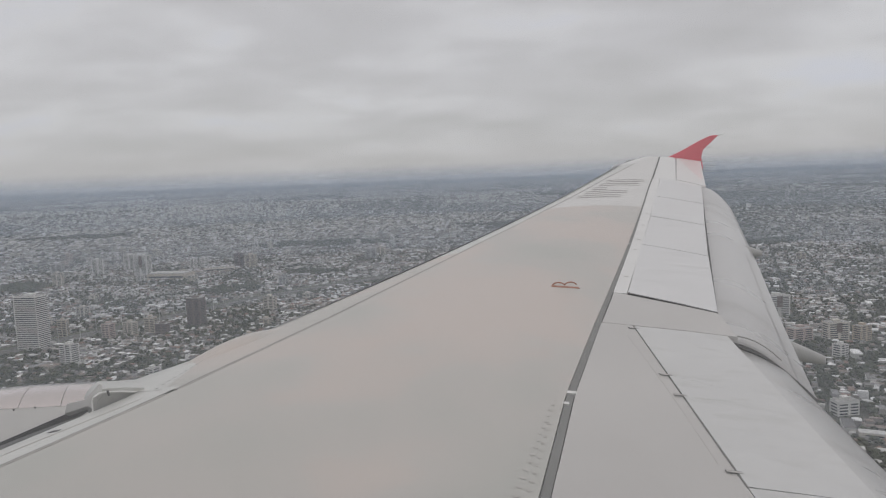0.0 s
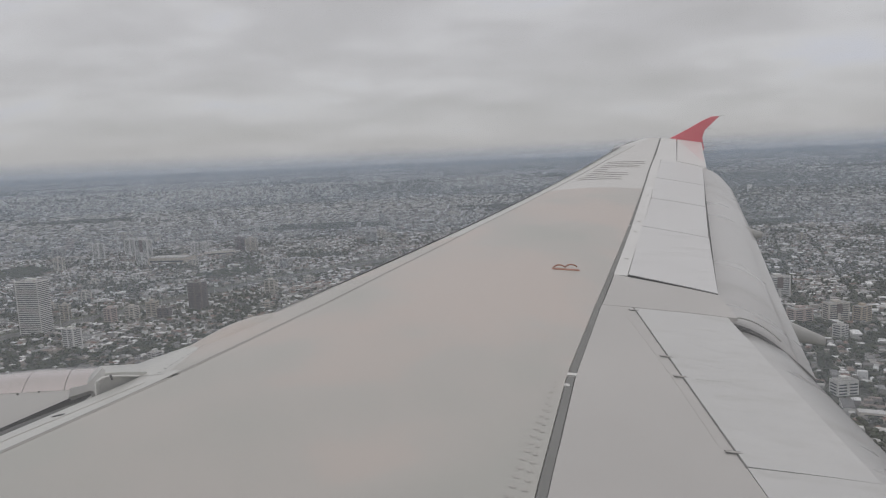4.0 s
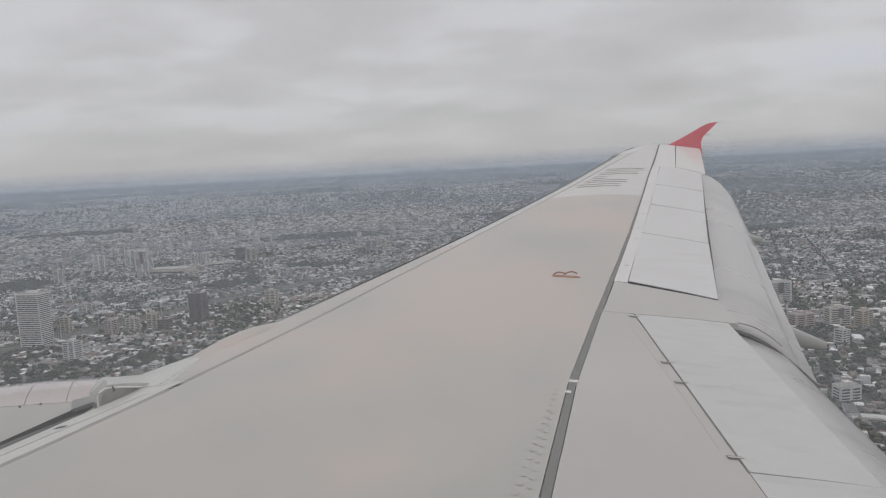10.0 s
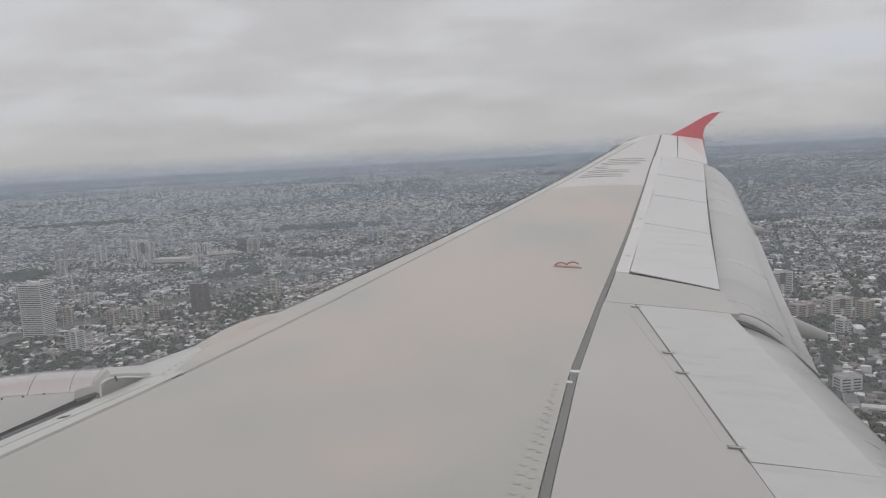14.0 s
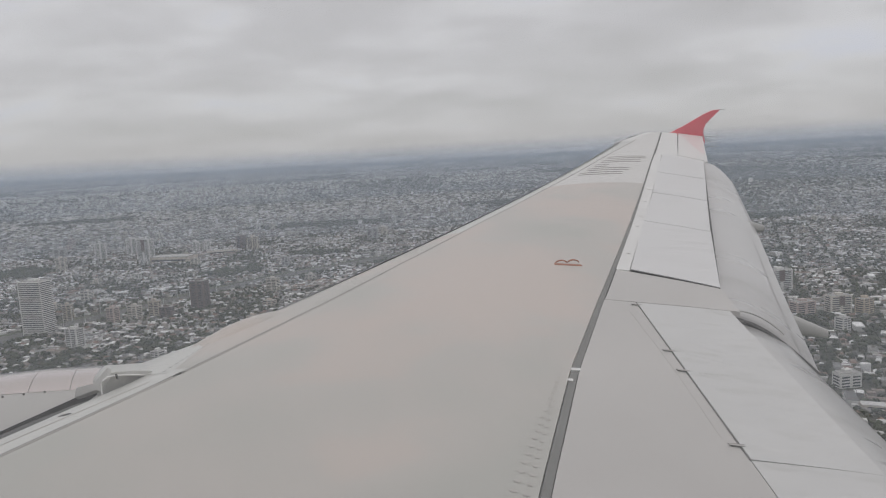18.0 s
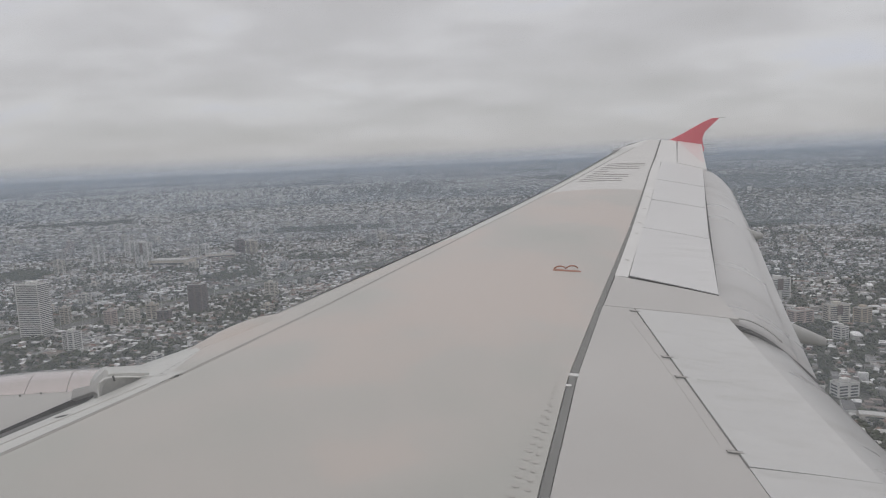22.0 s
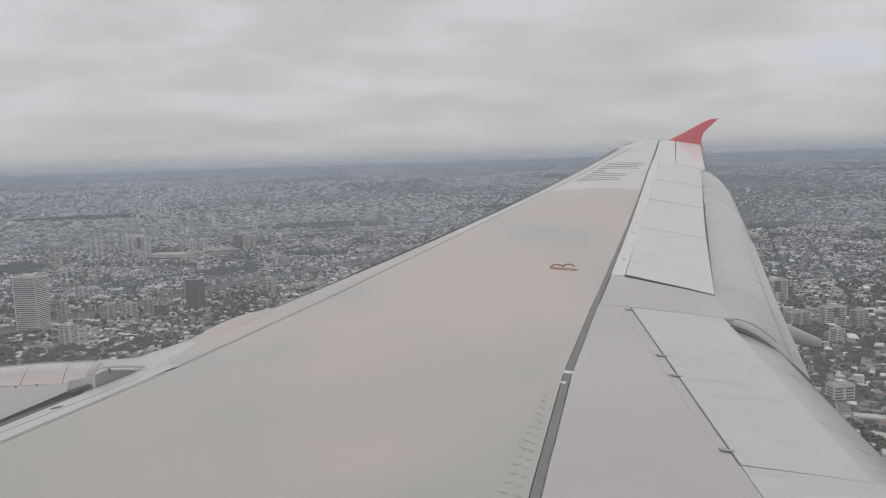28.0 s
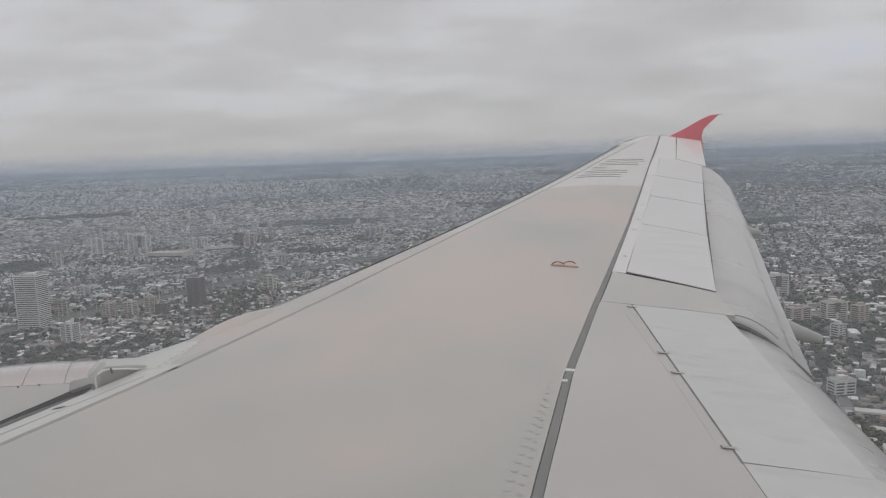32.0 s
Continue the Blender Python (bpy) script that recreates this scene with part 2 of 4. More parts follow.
LEAF = paint("tree_foliage", (0.05, 0.06, 0.035), 0.9, spread=0.2, scale=0.1, grain=1.5,
             island=[(0.040, 0.050, 0.030), (0.055, 0.066, 0.036), (0.034, 0.043, 0.029), (0.068, 0.072, 0.040), (0.045, 0.055, 0.036)])
BARK = paint("tree_bark", (0.09, 0.07, 0.05), 0.9, spread=0.2, scale=1, grain=6)
ASPH = paint("motorway_asphalt", (0.12, 0.118, 0.115), 0.85, spread=0.15, scale=0.02, grain=0.5)
VERGE = paint("grass_verge", (0.075, 0.085, 0.05), 0.9, spread=0.3, scale=0.02, grain=0.4)
COVE = paint("recess_grey_paint", (0.60, 0.60, 0.57), 0.6, spread=0.1, scale=6)
JOINT = paint("slat_joint_grey", (0.36, 0.35, 0.32), 0.6, spread=0.1, scale=4)
GLASS = paint("dark_window_glass", (0.07, 0.08, 0.09), 0.15, spread=0.2, scale=0.3, grain=2)
STEEL = paint("galvanised_mast_steel", (0.55, 0.55, 0.54), 0.5, 0.2, spread=0.05)
TINTS = [paint("tower_render_" + k, c, 0.75, spread=0.06, scale=0.06, grain=0.5) for k, c in (
    ("white", (0.68, 0.67, 0.64)), ("cream", (0.60, 0.56, 0.49)), ("beige", (0.48, 0.43, 0.36)), ("grey", (0.42, 0.42, 0.42)),
    ("brown", (0.16, 0.13, 0.12)), ("pink", (0.50, 0.41, 0.37)), ("ochre", (0.52, 0.44, 0.34)))]
ROOF_FLAT = paint("pale_roof_membrane", (0.55, 0.545, 0.53), 0.75, spread=0.15, scale=0.1, grain=0.8)
ROOF_DARK = paint("dark_roof_sheet", (0.22, 0.21, 0.20), 0.75, spread=0.15, scale=0.1, grain=0.8)
ROOF_TILE = paint("faded_clay_roof_tiles", (0.25, 0.165, 0.13), 0.8, spread=0.15, scale=0.1, grain=0.8)
FLATROOF = paint("grey_roof_felt", (0.33, 0.325, 0.31), 0.85, spread=0.15, scale=0.1, grain=0.8)


# ---- helpers for meshes ----
def part(name, bm, material, parent=None, label="", smooth=False):
    me = bpy.data.meshes.new(name)
    if isinstance(bm, bmesh.types.BMesh):
        bm.to_mesh(me)
        bm.free()
    else:
        me.from_pydata(bm[0], [], bm[1])
    for m in (material if isinstance(material, (list, tuple)) else [material]):
        me.materials.append(m)
    if smooth:
        me.polygons.foreach_set("use_smooth", [True] * len(me.polygons))
    ob = new(name, me)
    if parent is not None:
        ob.parent = parent
    if label:
        tagged(ob, label)
    return ob


def thing(name, label, category, m=None, group="", kind=""):
    ob = new(name)
    ob.empty_display_size = 0.2
    if m is not None:
        ob.matrix_world = m
    return tagged(ob, label, category, group, kind)


def tube(points, radius, sides=6, closed=False):
    """A round bar along a line of points."""
    vs, fs, k = [], [], len(points)
    pts = [Vector(p) for p in points]
    for i, p in enumerate(pts):
        d = (pts[min(i + 1, k - 1)] - pts[max(i - 1, 0)]).normalized()
        a = d.orthogonal().normalized() if abs(d.z) > 0.9 else d.cross(Vector((0, 0, 1))).normalized()
        b = d.cross(a)
        r = radius[i] if isinstance(radius, (list, tuple)) else radius
        vs += [p + r * (math.cos(2 * math.pi * j / sides) * a + math.sin(2 * math.pi * j / sides) * b) for j in range(sides)]
    for i in range(k - 1):
        for j in range(sides):
            fs.append((i * sides + j, i * sides + (j + 1) % sides, (i + 1) * sides + (j + 1) % sides, (i + 1) * sides + j))
    fs += [tuple(range(sides))[::-1], tuple(range((k - 1) * sides, k * sides))]
    return vs, fs


def loft(rings, closed=True, caps=True):
    """A skin over a row of rings with equal counts of points."""
    k, vs, fs = len(rings[0]), [p for r in rings for p in r], []
    for i in range(len(rings) - 1):
        for j in range(k if closed else k - 1):
            fs.append((i * k + j, i * k + (j + 1) % k, (i + 1) * k + (j + 1) % k, (i + 1) * k + j))
    if caps and closed:
        fs += [tuple(range(k))[::-1], tuple(range((len(rings) - 1) * k, len(rings) * k))]
    return vs, fs


# ---- the wing's form ----
def le_x(y):
    return 0.5206 * y


def te_x(y):
    return 7.05 if y < 6.4 else 7.05 + (y - 6.4) * 0.3135


CHORD_S = np.array([0, .01, .03, .08, .15, .25, .38, .5, .65, .8, 1.0, 1.3])
CHORD_Z = np.array([-.005, .012, .024, .042, .055, .063, .066, .062, .049, .030, 0, -.05])
FINE_S = np.linspace(0, 1.3, 400)
FINE_Z = np.convolve(np.pad(np.interp(FINE_S, CHORD_S, CHORD_Z), 7, mode="edge"), np.ones(15) / 15, "valid")


def top_z(x, y):
    """Height of the upper skin: dihedral, bending in flight, twist and camber."""
    c = te_x(y) - le_x(y)
    s = min(max((x - le_x(y)) / c, 0), 1.3)
    twist = radians(float(np.interp(y, [2, 6.4, 17], [3.0, 1.0, -0.5])))
    return (math.tan(radians(5.1)) * (y - 2) + 0.9 * (max(y - 2, 0) / 15) ** 2 + c * float(np.interp(s, FINE_S, FINE_Z)) - (x - le_x(y)) * math.tan(twist))


def slat_x(y):
    return float(np.interp(y, [2, 4.32, 5.05, 7.25, 9.03, 10.98, 14.2, 17], [1.95, 3.03, 3.38, 4.32, 5.12, 6.09, 7.77, 9.38]))


def seam_x(y):
    return float(np.interp(y, [2, 4.0, 5.06, 6.25, 8.8, 12.84, 17], [4.43, 4.95, 5.265, 5.68, 6.615, 8.08, 9.64]))


def shroud_x(y):
    return 6.33 + (y - 4.5) * 0.11 if y < 6.35 else 6.55 + (y - 6.45) * 0.3755


def plate(corners, nu=8, nv=8, lift=0.0, depth=0.025, inset=0.0, edge=None):
    """A thin curved panel on the upper skin. corners in plan: front inboard, aft inboard, aft outboard, front outboard."""
    q = [np.array(c, float) for c in corners]
    mid = sum(q) / 4
    if inset:
        q = [c + (mid - c) / np.linalg.norm(mid - c) * inset * 1.4 for c in q]
    vs, fs = [], []
    for i in range(nu + 1):
        for j in range(nv + 1):
            u, v = i / nu, j / nv
            p = (1 - v) * ((1 - u) * q[0] + u * q[1]) + v * ((1 - u) * q[3] + u * q[2])
            if edge:
                x0, x1 = edge[0](p[1]), edge[1](p[1])
                p = np.array([x0 + u * (x1 - x0), p[1]])
            vs.append((p[0], p[1], top_z(p[0], p[1]) + lift))
    idx = lambda i, j: i * (nv + 1) + j
    for i in range(nu):
        for j in range(nv):
            fs.append((idx(i, j), idx(i + 1, j), idx(i + 1, j + 1), idx(i, j + 1)))
    rim = [idx(i, 0) for i in range(nu + 1)] + [idx(nu, j) for j in range(1, nv + 1)] + [idx(i, nv) for i in range(nu - 1, -1, -1)] + [idx(0, j) for j in range(nv - 1, 0, -1)]
    n0 = len(vs)
    vs += [vs[k] for k in rim]                      # a sharp rim of its own
    vs += [(vs[k][0], vs[k][1], vs[k][2] - depth) for k in rim]
    k = len(rim)
    for a in range(k):
        b = (a + 1) % k
        fs.append((n0 + b, n0 + a, n0 + k + a, n0 + k + b))
    return vs, fs


# ---- the airplane ----
plane = thing("airplane", "white-grey airliner wing with red tip fence, engine cowl and lowered flaps", "airplane", CRAFT)

# inner structure under the panels; its dark front inboard paints the nacelle gap's shade
rings = []
for y in np.linspace(1.9, 16.9, 40):
    xs = np.linspace(slat_x(y) - float(np.interp(y, [4.3, 5.1], [0.67, 0.62])) if y < 5.1 else max(le_x(y) + 0.10, 3.33 - max(0, y - 5.9) * 2), shroud_x(y) - 0.02 if y < 13.7 else te_x(y) - 0.2, 16)
    up = [(x, y, top_z(x, y) - 0.022) for x in xs]
    c = te_x(y) - le_x(y)
    low = [(x, y, top_z(x, y) - 0.03 - 0.11 * c * math.sin(math.pi * (0.12 + 0.8 * i / 15))) for i, x in enumerate(xs)][::-1]
    rings.append(up + low)
part("wing_structure", loft(rings), GAP, plane, "dark inner structure in the panel gaps, painting shade by the nacelle")

# slats: nose wraps round the leading edge
SLATS = [(1.95, 5.17), (5.175, 6.35), (6.352, 8.55), (8.555, 11.1), (11.105, 13.6), (13.605, 15.95)]
for n, (y0, y1) in enumerate(SLATS):
    rows_up = []
    for y in np.linspace(y0, y1, 12):
        c = te_x(y) - le_x(y)
        xe = slat_x(y) - 0.012
        nose = (xe - 0.33 + max(0, y - 4.88) * 0.4) if n == 0 else max(le_x(y), 3.345 - max(0, y - 5.9) * 2) if n == 1 else le_x(y)      # shorter beside the pylon
        ring = []
        for u in np.linspace(1, 0, 15):
            x = nose + (xe - nose) * u ** 1.6
            drop = 0.0 if n else 0.05 * (1 - u) ** 3 * min(1, (5.17 - y) / 0.29)
            ring.append((x, y, top_z(x, y) + 0.002 - drop))
        z0 = ring[-1][2]
        for u in (0.03, 0.10, 0.22, 0.4, 0.65, 1.0):
            x = nose + (xe - nose) * u * 0.9 - 0.012 * math.sin(math.pi * min(u * 3, 1))
            ring.append((x, y, z0 - 0.028 * c * math.sqrt(u) - 0.01))
        rows_up.append(ring)
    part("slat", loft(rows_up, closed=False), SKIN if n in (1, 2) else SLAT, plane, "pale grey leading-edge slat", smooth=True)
    if n > 1:
        strip = [[(p[0] - 0.004, p[1], p[2] + 0.001 + 0.008 * min(1, (p[1] - 6.35) / 1.4)) for p in ring[6:18]] for ring in rows_up]
        part("leading_edge_strip", loft(strip, closed=False), METAL, plane, "dark worn leading-edge strip", smooth=True)
for y0, y1 in ((1.95, 5.06), (5.12, 16.0)):
    part("slat_joint", plate([(0, y0), (0, y0), (0, y1), (0, y1)], 2, 40, lift=0.0012, depth=0.01, edge=(lambda y: slat_x(y) - 0.011, lambda y: slat_x(y) + 0.013)), JOINT, plane, "grey joint behind the slats")

# tip corner in front of the fence
part("wing_tip_cap", plate([(le_x(15.95) + 0.02, 15.96), (slat_x(15.95), 15.96), (9.62, 17.0), (9.28, 16.94)], 6, 8), WHITE, plane, smooth=True)

# main upper skin, two paint areas that meet along a chordwise line
front = lambda y: slat_x(y) + 0.014
rear = lambda y: seam_x(y) - float(np.interp(y, [5, 11], [0.022, 0.012]))
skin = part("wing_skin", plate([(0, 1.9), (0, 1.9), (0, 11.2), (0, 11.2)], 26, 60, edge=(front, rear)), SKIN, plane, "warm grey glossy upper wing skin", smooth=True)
skin_out = part("wing_skin", plate([(0, 11.203), (0, 11.203), (0, 16.98), (0, 16.98)], 20, 30, edge=(front, rear)), SKIN_OUT, plane, "paler outer wing skin", smooth=True)
# sealed joint and the fixed panels behind it
part("sealant_strip", plate([(0, 1.9), (0, 1.9), (0, 5.05), (0, 5.05)], 2, 20, lift=-0.002, depth=0.01, edge=(lambda y: seam_x(y) - 0.017, lambda y: seam_x(y) + 0.017)), SEAL, plane, "dark sealed skin joint")
part("sealant_strip", plate([(0, 5.09), (0, 5.09), (0, 16.98), (0, 16.98)], 2, 40, lift=-0.002 + 0.0015, depth=0.01, edge=(lambda y: seam_x(y) - float(np.interp(y, [5, 11], [0.019, 0.010])), lambda y: seam_x(y) + float(np.interp(y, [5, 11], [0.019, 0.012])))), SEAL, plane, "dark sealed skin joint")
part("joint_plate", plate([(5.245, 5.055), (5.29, 5.055), (5.30, 5.085), (5.25, 5.085)], 2, 2, lift=0.003), WHITE, plane, "pale joint plate")
for y in (4.93, 8.86):
    part("joint_plate", plate([(seam_x(y) - 0.02, y), (seam_x(y) + 0.004, y), (seam_x(y) + 0.01, y + 0.025), (seam_x(y) - 0.02, y + 0.025)], 1, 1, lift=0.002), WHITE, plane, "pale joint plate")
aft0 = lambda y: seam_x(y) + float(np.interp(y, [5, 11], [0.022, 0.014]))
sp_h = lambda y: 6.10 + (y - 7.05) * 0.368
hinge_in = lambda y: 5.763 + (y - 4.33) * 0.0745
part("fixed_panel", plate([(0, 1.9), (0, 1.9), (0, 4.322), (0, 4.322)], 12, 14, lift=0.0055, edge=(aft0, hinge_in)), AFT, plane, smooth=True)
part("root_panel", plate([(0, 1.9), (0, 1.9), (0, 4.329), (0, 4.329)], 8, 14, lift=0.0055, edge=(lambda y: hinge_in(y) + 0.004, lambda y: shroud_x(y))), SPOIL_IN, plane, "white fixed panel inboard of the spoiler", smooth=True)
part("fixed_panel", plate([(0, 4.326), (0, 4.326), (0, 6.27), (0, 6.27)], 8, 12, edge=(aft0, lambda y: 5.763 + (y - 4.33) * 0.0745)), AFT, plane, smooth=True)
part("kink_panel", plate([(seam_x(6.28) + 0.022, 6.275), (6.60, 6.30), (6.68, 6.785), (seam_x(7.04) + 0.022, 7.03)], 10, 6), AFT, plane, "grey panel at the trailing-edge kink", smooth=True)
part("fixed_panel", plate([(0, 7.03), (0, 7.03), (0, 14.04), (0, 14.04)], 4, 30, edge=(aft0, lambda y: sp_h(y) - 0.006)), WHITE, plane, smooth=True)
part("fixed_panel", plate([(seam_x(14.05) + .022, 14.05), (8.95, 14.05), (9.98, 16.97), (seam_x(16.97) + .022, 16.97)], 5, 16), WHITE, plane, smooth=True)
part("fixed_panel", plate([(8.70, 14.06), (9.24, 13.62), (9.33, 13.68), (8.95, 14.04)], 3, 3), WHITE, plane, smooth=True)

# solid dark strips that paint the shaded gap behind the spoilers
for ya, yb in ((6.80, 13.62), (4.33, 6.26)):
    if ya > 6:
        gx = lambda y: 6.68 + (y - 6.80) * 0.3755 - 0.012
    else:
        gx = lambda y: 6.27 + (y - 4.33) * 0.129 - 0.012
    part("trailing_gap", plate([(0, ya), (0, ya), (0, yb), (0, yb)], 2, 20, lift=0.002, depth=0.03, edge=(gx, lambda y: gx(y) + (0.011 if ya > 6 else 0.011))), GAP, plane, "dark strip painting the gap's shade behind the spoilers")

# spoilers
H = [(6.10, 7.05), (6.76, 8.87), (7.38, 10.54), (7.97, 12.17), (8.68, 14.06)]
T = [(6.68, 6.80), (7.36, 8.66), (7.99, 10.33), (8.60, 11.92), (9.23, 13.59)]
for i in range(4):
    part("spoiler", plate([H[i], T[i], T[i + 1], H[i + 1]], 8, 10, lift=0.006, depth=0.02 if i else 0.006, inset=0.010 if i else 0.004), SPOIL, plane, "white spoiler panel lying flush", smooth=True)
spoiler_in = part("spoiler", plate([(5.770, 4.337), (6.27, 4.327), (6.52, 6.265), (5.912, 6.25)], 10, 12, lift=0.0065, depth=0.02, inset=0.001), SPOIL_IN, plane, "large inboard spoiler with scuffs", smooth=True)
aileron = part("aileron", plate([(8.958, 14.05), (9.34, 13.70), (10.47, 16.83), (9.988, 16.93)], 6, 16, lift=0.003, inset=0.003), WHITE, plane, "white aileron", smooth=True)


# flaps, lowered behind the spoilers
def flap(ys, front_x, front_z, rear_x, rear_z, bulge, n=18, strip=False, stop=None):
    """Front and rear edges by their stations; a thick curved section between."""
    out = []
    for y in np.linspace(ys[0], stop or ys[-1], n + 1):
        fx, fz, tx, tz = [float(np.interp(y, ys, k)) for k in (front_x, front_z, rear_x, rear_z)]
        up, low = [], []
        for k in range(13):
            u = k / 12
            bow = bulge * (tx - fx) * math.sin(math.pi * u) * (1 - 0.35 * u)
            x, z = fx + u * (tx - fx), fz + u * (tz - fz)
            up.append((x, y, z + bow))
            low.append((x - 0.02, y, z + bow * 0.3 - 0.05 * math.sin(math.pi * (0.06 + 0.94 * u)) - 0.004))
        out.append([(p[0] + 0.004, p[1], p[2] + 0.001) for p in up[10:]] if strip else up + low[::-1])
    return loft(out, closed=not strip)


OUTER = ([6.40, 7.6, 10, 12, 12.8, 13.4, 13.66], [6.46, 6.90, 7.77, 8.50, 8.79, 9.01, 9.10], [0.455, 0.59, 0.93, 1.25, 1.40, 1.515, 1.55],
         [7.17, 7.55, 8.42, 9.12, 9.37, 9.46, 9.42], [0.01, 0.30, 0.71, 1.04, 1.23, 1.42, 1.53], 0.16, 40)
part("flap", flap(*OUTER), FLAP, plane, "grey outboard flap, lowered and streaked", smooth=True)
part("flap_trailing_strip", flap(*OUTER[:6], 18, True, 9.667), FLAP, plane, "paler strip along the flap's rear edge", smooth=True)
part("flap", flap([3.0, 4.3, 5.3, 6.36], [6.10, 6.22, 6.33, 6.43], [0.05, 0.17, 0.27, 0.38], [6.80, 6.84, 6.88, 6.95], [-0.52, -0.24, -0.02, 0.21], 0.13, 16), FLAP, plane, "grey inboard flap, lowered", smooth=True)
# dark bar laid along the flap's inner end to paint the gap's shadow
gap_pts = []
for i in range(12):
    u = 0.12 + 0.86 * i / 11
    gap_pts.append((6.46 + 0.71 * u, 6.378, 0.425 - 0.445 * u + 0.16 * 0.71 * math.sin(math.pi * u) * (1 - 0.35 * u)))
part("flap_end_gap", tube(gap_pts, 0.020, 6), GAP, plane, "dark bar painting the gap's shadow at the flap's inner end")
part("flap_end_seal", tube([(6.60 + 0.33 * u, 6.385, 0.455 - 0.175 * u ** 1.9) for u in np.linspace(0, 1, 13)], 0.006), NACELLE, plane)


def canoe(x0, x1, y, z0, z1, w, h):
    out = []
    for i in range(15):
        u = i / 14
        r = math.sin(math.pi * min(1, 0.08 + 0.55 * u * 1.2)) if u < 0.72 else math.sin(math.pi * 0.555) * (1 - (u - 0.72) / 0.28 * 0.68)
        x, z = x0 + u * (x1 - x0), z0 + (z1 - z0) * u ** 1.6
        out.append([(x, y + w * r * math.cos(a), z + h * r * math.sin(a)) for a in np.linspace(0, 2 * math.pi, 13)[:-1]])
    return loft(out)


part("flap_track_fairing", canoe(6.2, 7.86, 7.5, 0.35, 0.0, 0.045, 0.115), NACELLE, plane, "grey flap-track fairing", smooth=True)
part("flap_track_fairing", canoe(7.2, 8.62, 10.2, 0.86, 0.69, 0.05, 0.11), NACELLE, plane, "grey flap-track fairing", smooth=True)

# red fence at the wing tip
outline = [(9.80, 2.30), (10.16, 2.465), (10.56, 2.675), (10.76, 2.755), (10.93, 2.762), (10.83, 2.67), (10.60, 2.46), (10.55, 2.30), (10.59, 2.10), (10.57, 2.01), (10.50, 2.05), (10.05, 2.12)]
bm = bmesh.new()
inner = [bm.verts.new((x, 16.985, z)) for x, z in outline]
outer = [bm.verts.new((x, 17.03, z)) for x, z in outline]
bm.faces.new(inner)
bm.faces.new(outer[::-1])
for i in range(len(outline)):
    j = (i + 1) % len(outline)
    bm.faces.new((inner[j], inner[i], outer[i], outer[j]))
bmesh.ops.recalc_face_normals(bm, faces=bm.faces)
bmesh.ops.bevel(bm, geom=[e for e in bm.edges], offset=0.008, segments=2, affect="EDGES")
fence = part("wing_tip_fence", bm, RED, plane, "red swept wing-tip fence")
for i in range(5):
    y = 16.86 - i * 0.34 - (0.02 if i % 2 else 0)
    x = 10.47 - (16.83 - y) * 0.36
    part("static_wick", tube([(x - 0.01, y, top_z(x, y) - 0.002), (x + 0.30, y, top_z(x, y) - 0.02)], [0.006, 0.003], 5), JOINT, aileron, "thin grey static discharge wick")
for x, z in ((10.90, 2.76), (10.64, 2.50)):
    part("static_wick", tube([(x, 17.005, z), (x + 0.16, 17.005, z + 0.005)], [0.006, 0.003], 5), JOINT, fence, "thin grey static discharge wick")
# thin pink plate that paints the fence's reflection on to the aileron
part("red_sweep", plate([(9.99, 16.90), (10.42, 16.78), (9.60, 14.48), (9.55, 14.45)], 10, 12, lift=0.0055, depth=0.002), PINK, aileron, "pink patch painting the red fence's reflection on the aileron")
lens = []
for i in range(9):
    u = i / 8
    y = 15.98 + 0.62 * u
    x, r = le_x(15.98) + 0.03 + 0.62 * u ** 1.15, 0.035 * math.sin(math.pi * (0.1 + 0.85 * u)) ** 0.6
    lens.append([(x + 1.6 * r * math.cos(a), y, top_z(le_x(y) + 0.12, y) - 0.012 + r * math.sin(a)) for a in np.linspace(0, 2 * math.pi, 11)[:-1]])
part("navigation_light", loft(lens), LENS, plane, "grey glass cover of the wing-tip light", smooth=True)

# registration reduced to plain bars, tie-down ring, fasteners
for i in range(5):
    y = 11.98 + i * 0.40
    x0, x1 = slat_x(y) + 0.16, slat_x(y) + 0.16 + (0.62 if i != 2 else 0.2)
    for dy in (0.0, 0.19):
        part("registration_bar", plate([(x0 + dy * .3, y + dy), (x1 + dy * .3, y + dy - 0.07), (x1 + dy * .3, y + dy - 0.02), (x0 + dy * .3, y + dy + 0.05)], 6, 2, lift=0.004, depth=0.003), MARK, skin_out, "plain grey-brown bar in place of lettering")
ring_z = top_z(5.63, 7.12)
hook_pts = []
for i in range(25):
    u = i / 24
    hook_pts.append((5.545 + 0.18 * u, 7.12 - 0.01 * u, ring_z + 0.006 + 0.02 * abs(math.sin(2 * math.pi * u)) ** 0.7))
part("tie_down_ring", tube(hook_pts, 0.006, 6), RUST, skin, "orange-brown double ring on the wing")
part("ring_backing", plate([(5.53, 7.06), (5.74, 7.06), (5.74, 7.10), (5.53, 7.10)], 3, 2, lift=0.003, depth=0.003), RUST, skin)


def disc(x, y, r, up=0.0012):
    """A flat round head that follows the skin."""
    rim = [(x + r * math.cos(a), y + r * math.sin(a)) for a in np.linspace(0, 2 * math.pi, 11)[:-1]] + [(x, y)]
    return [(u, v, top_z(u, v) + up) for u, v in rim], [(i, (i + 1) % 10, 10) for i in range(10)]


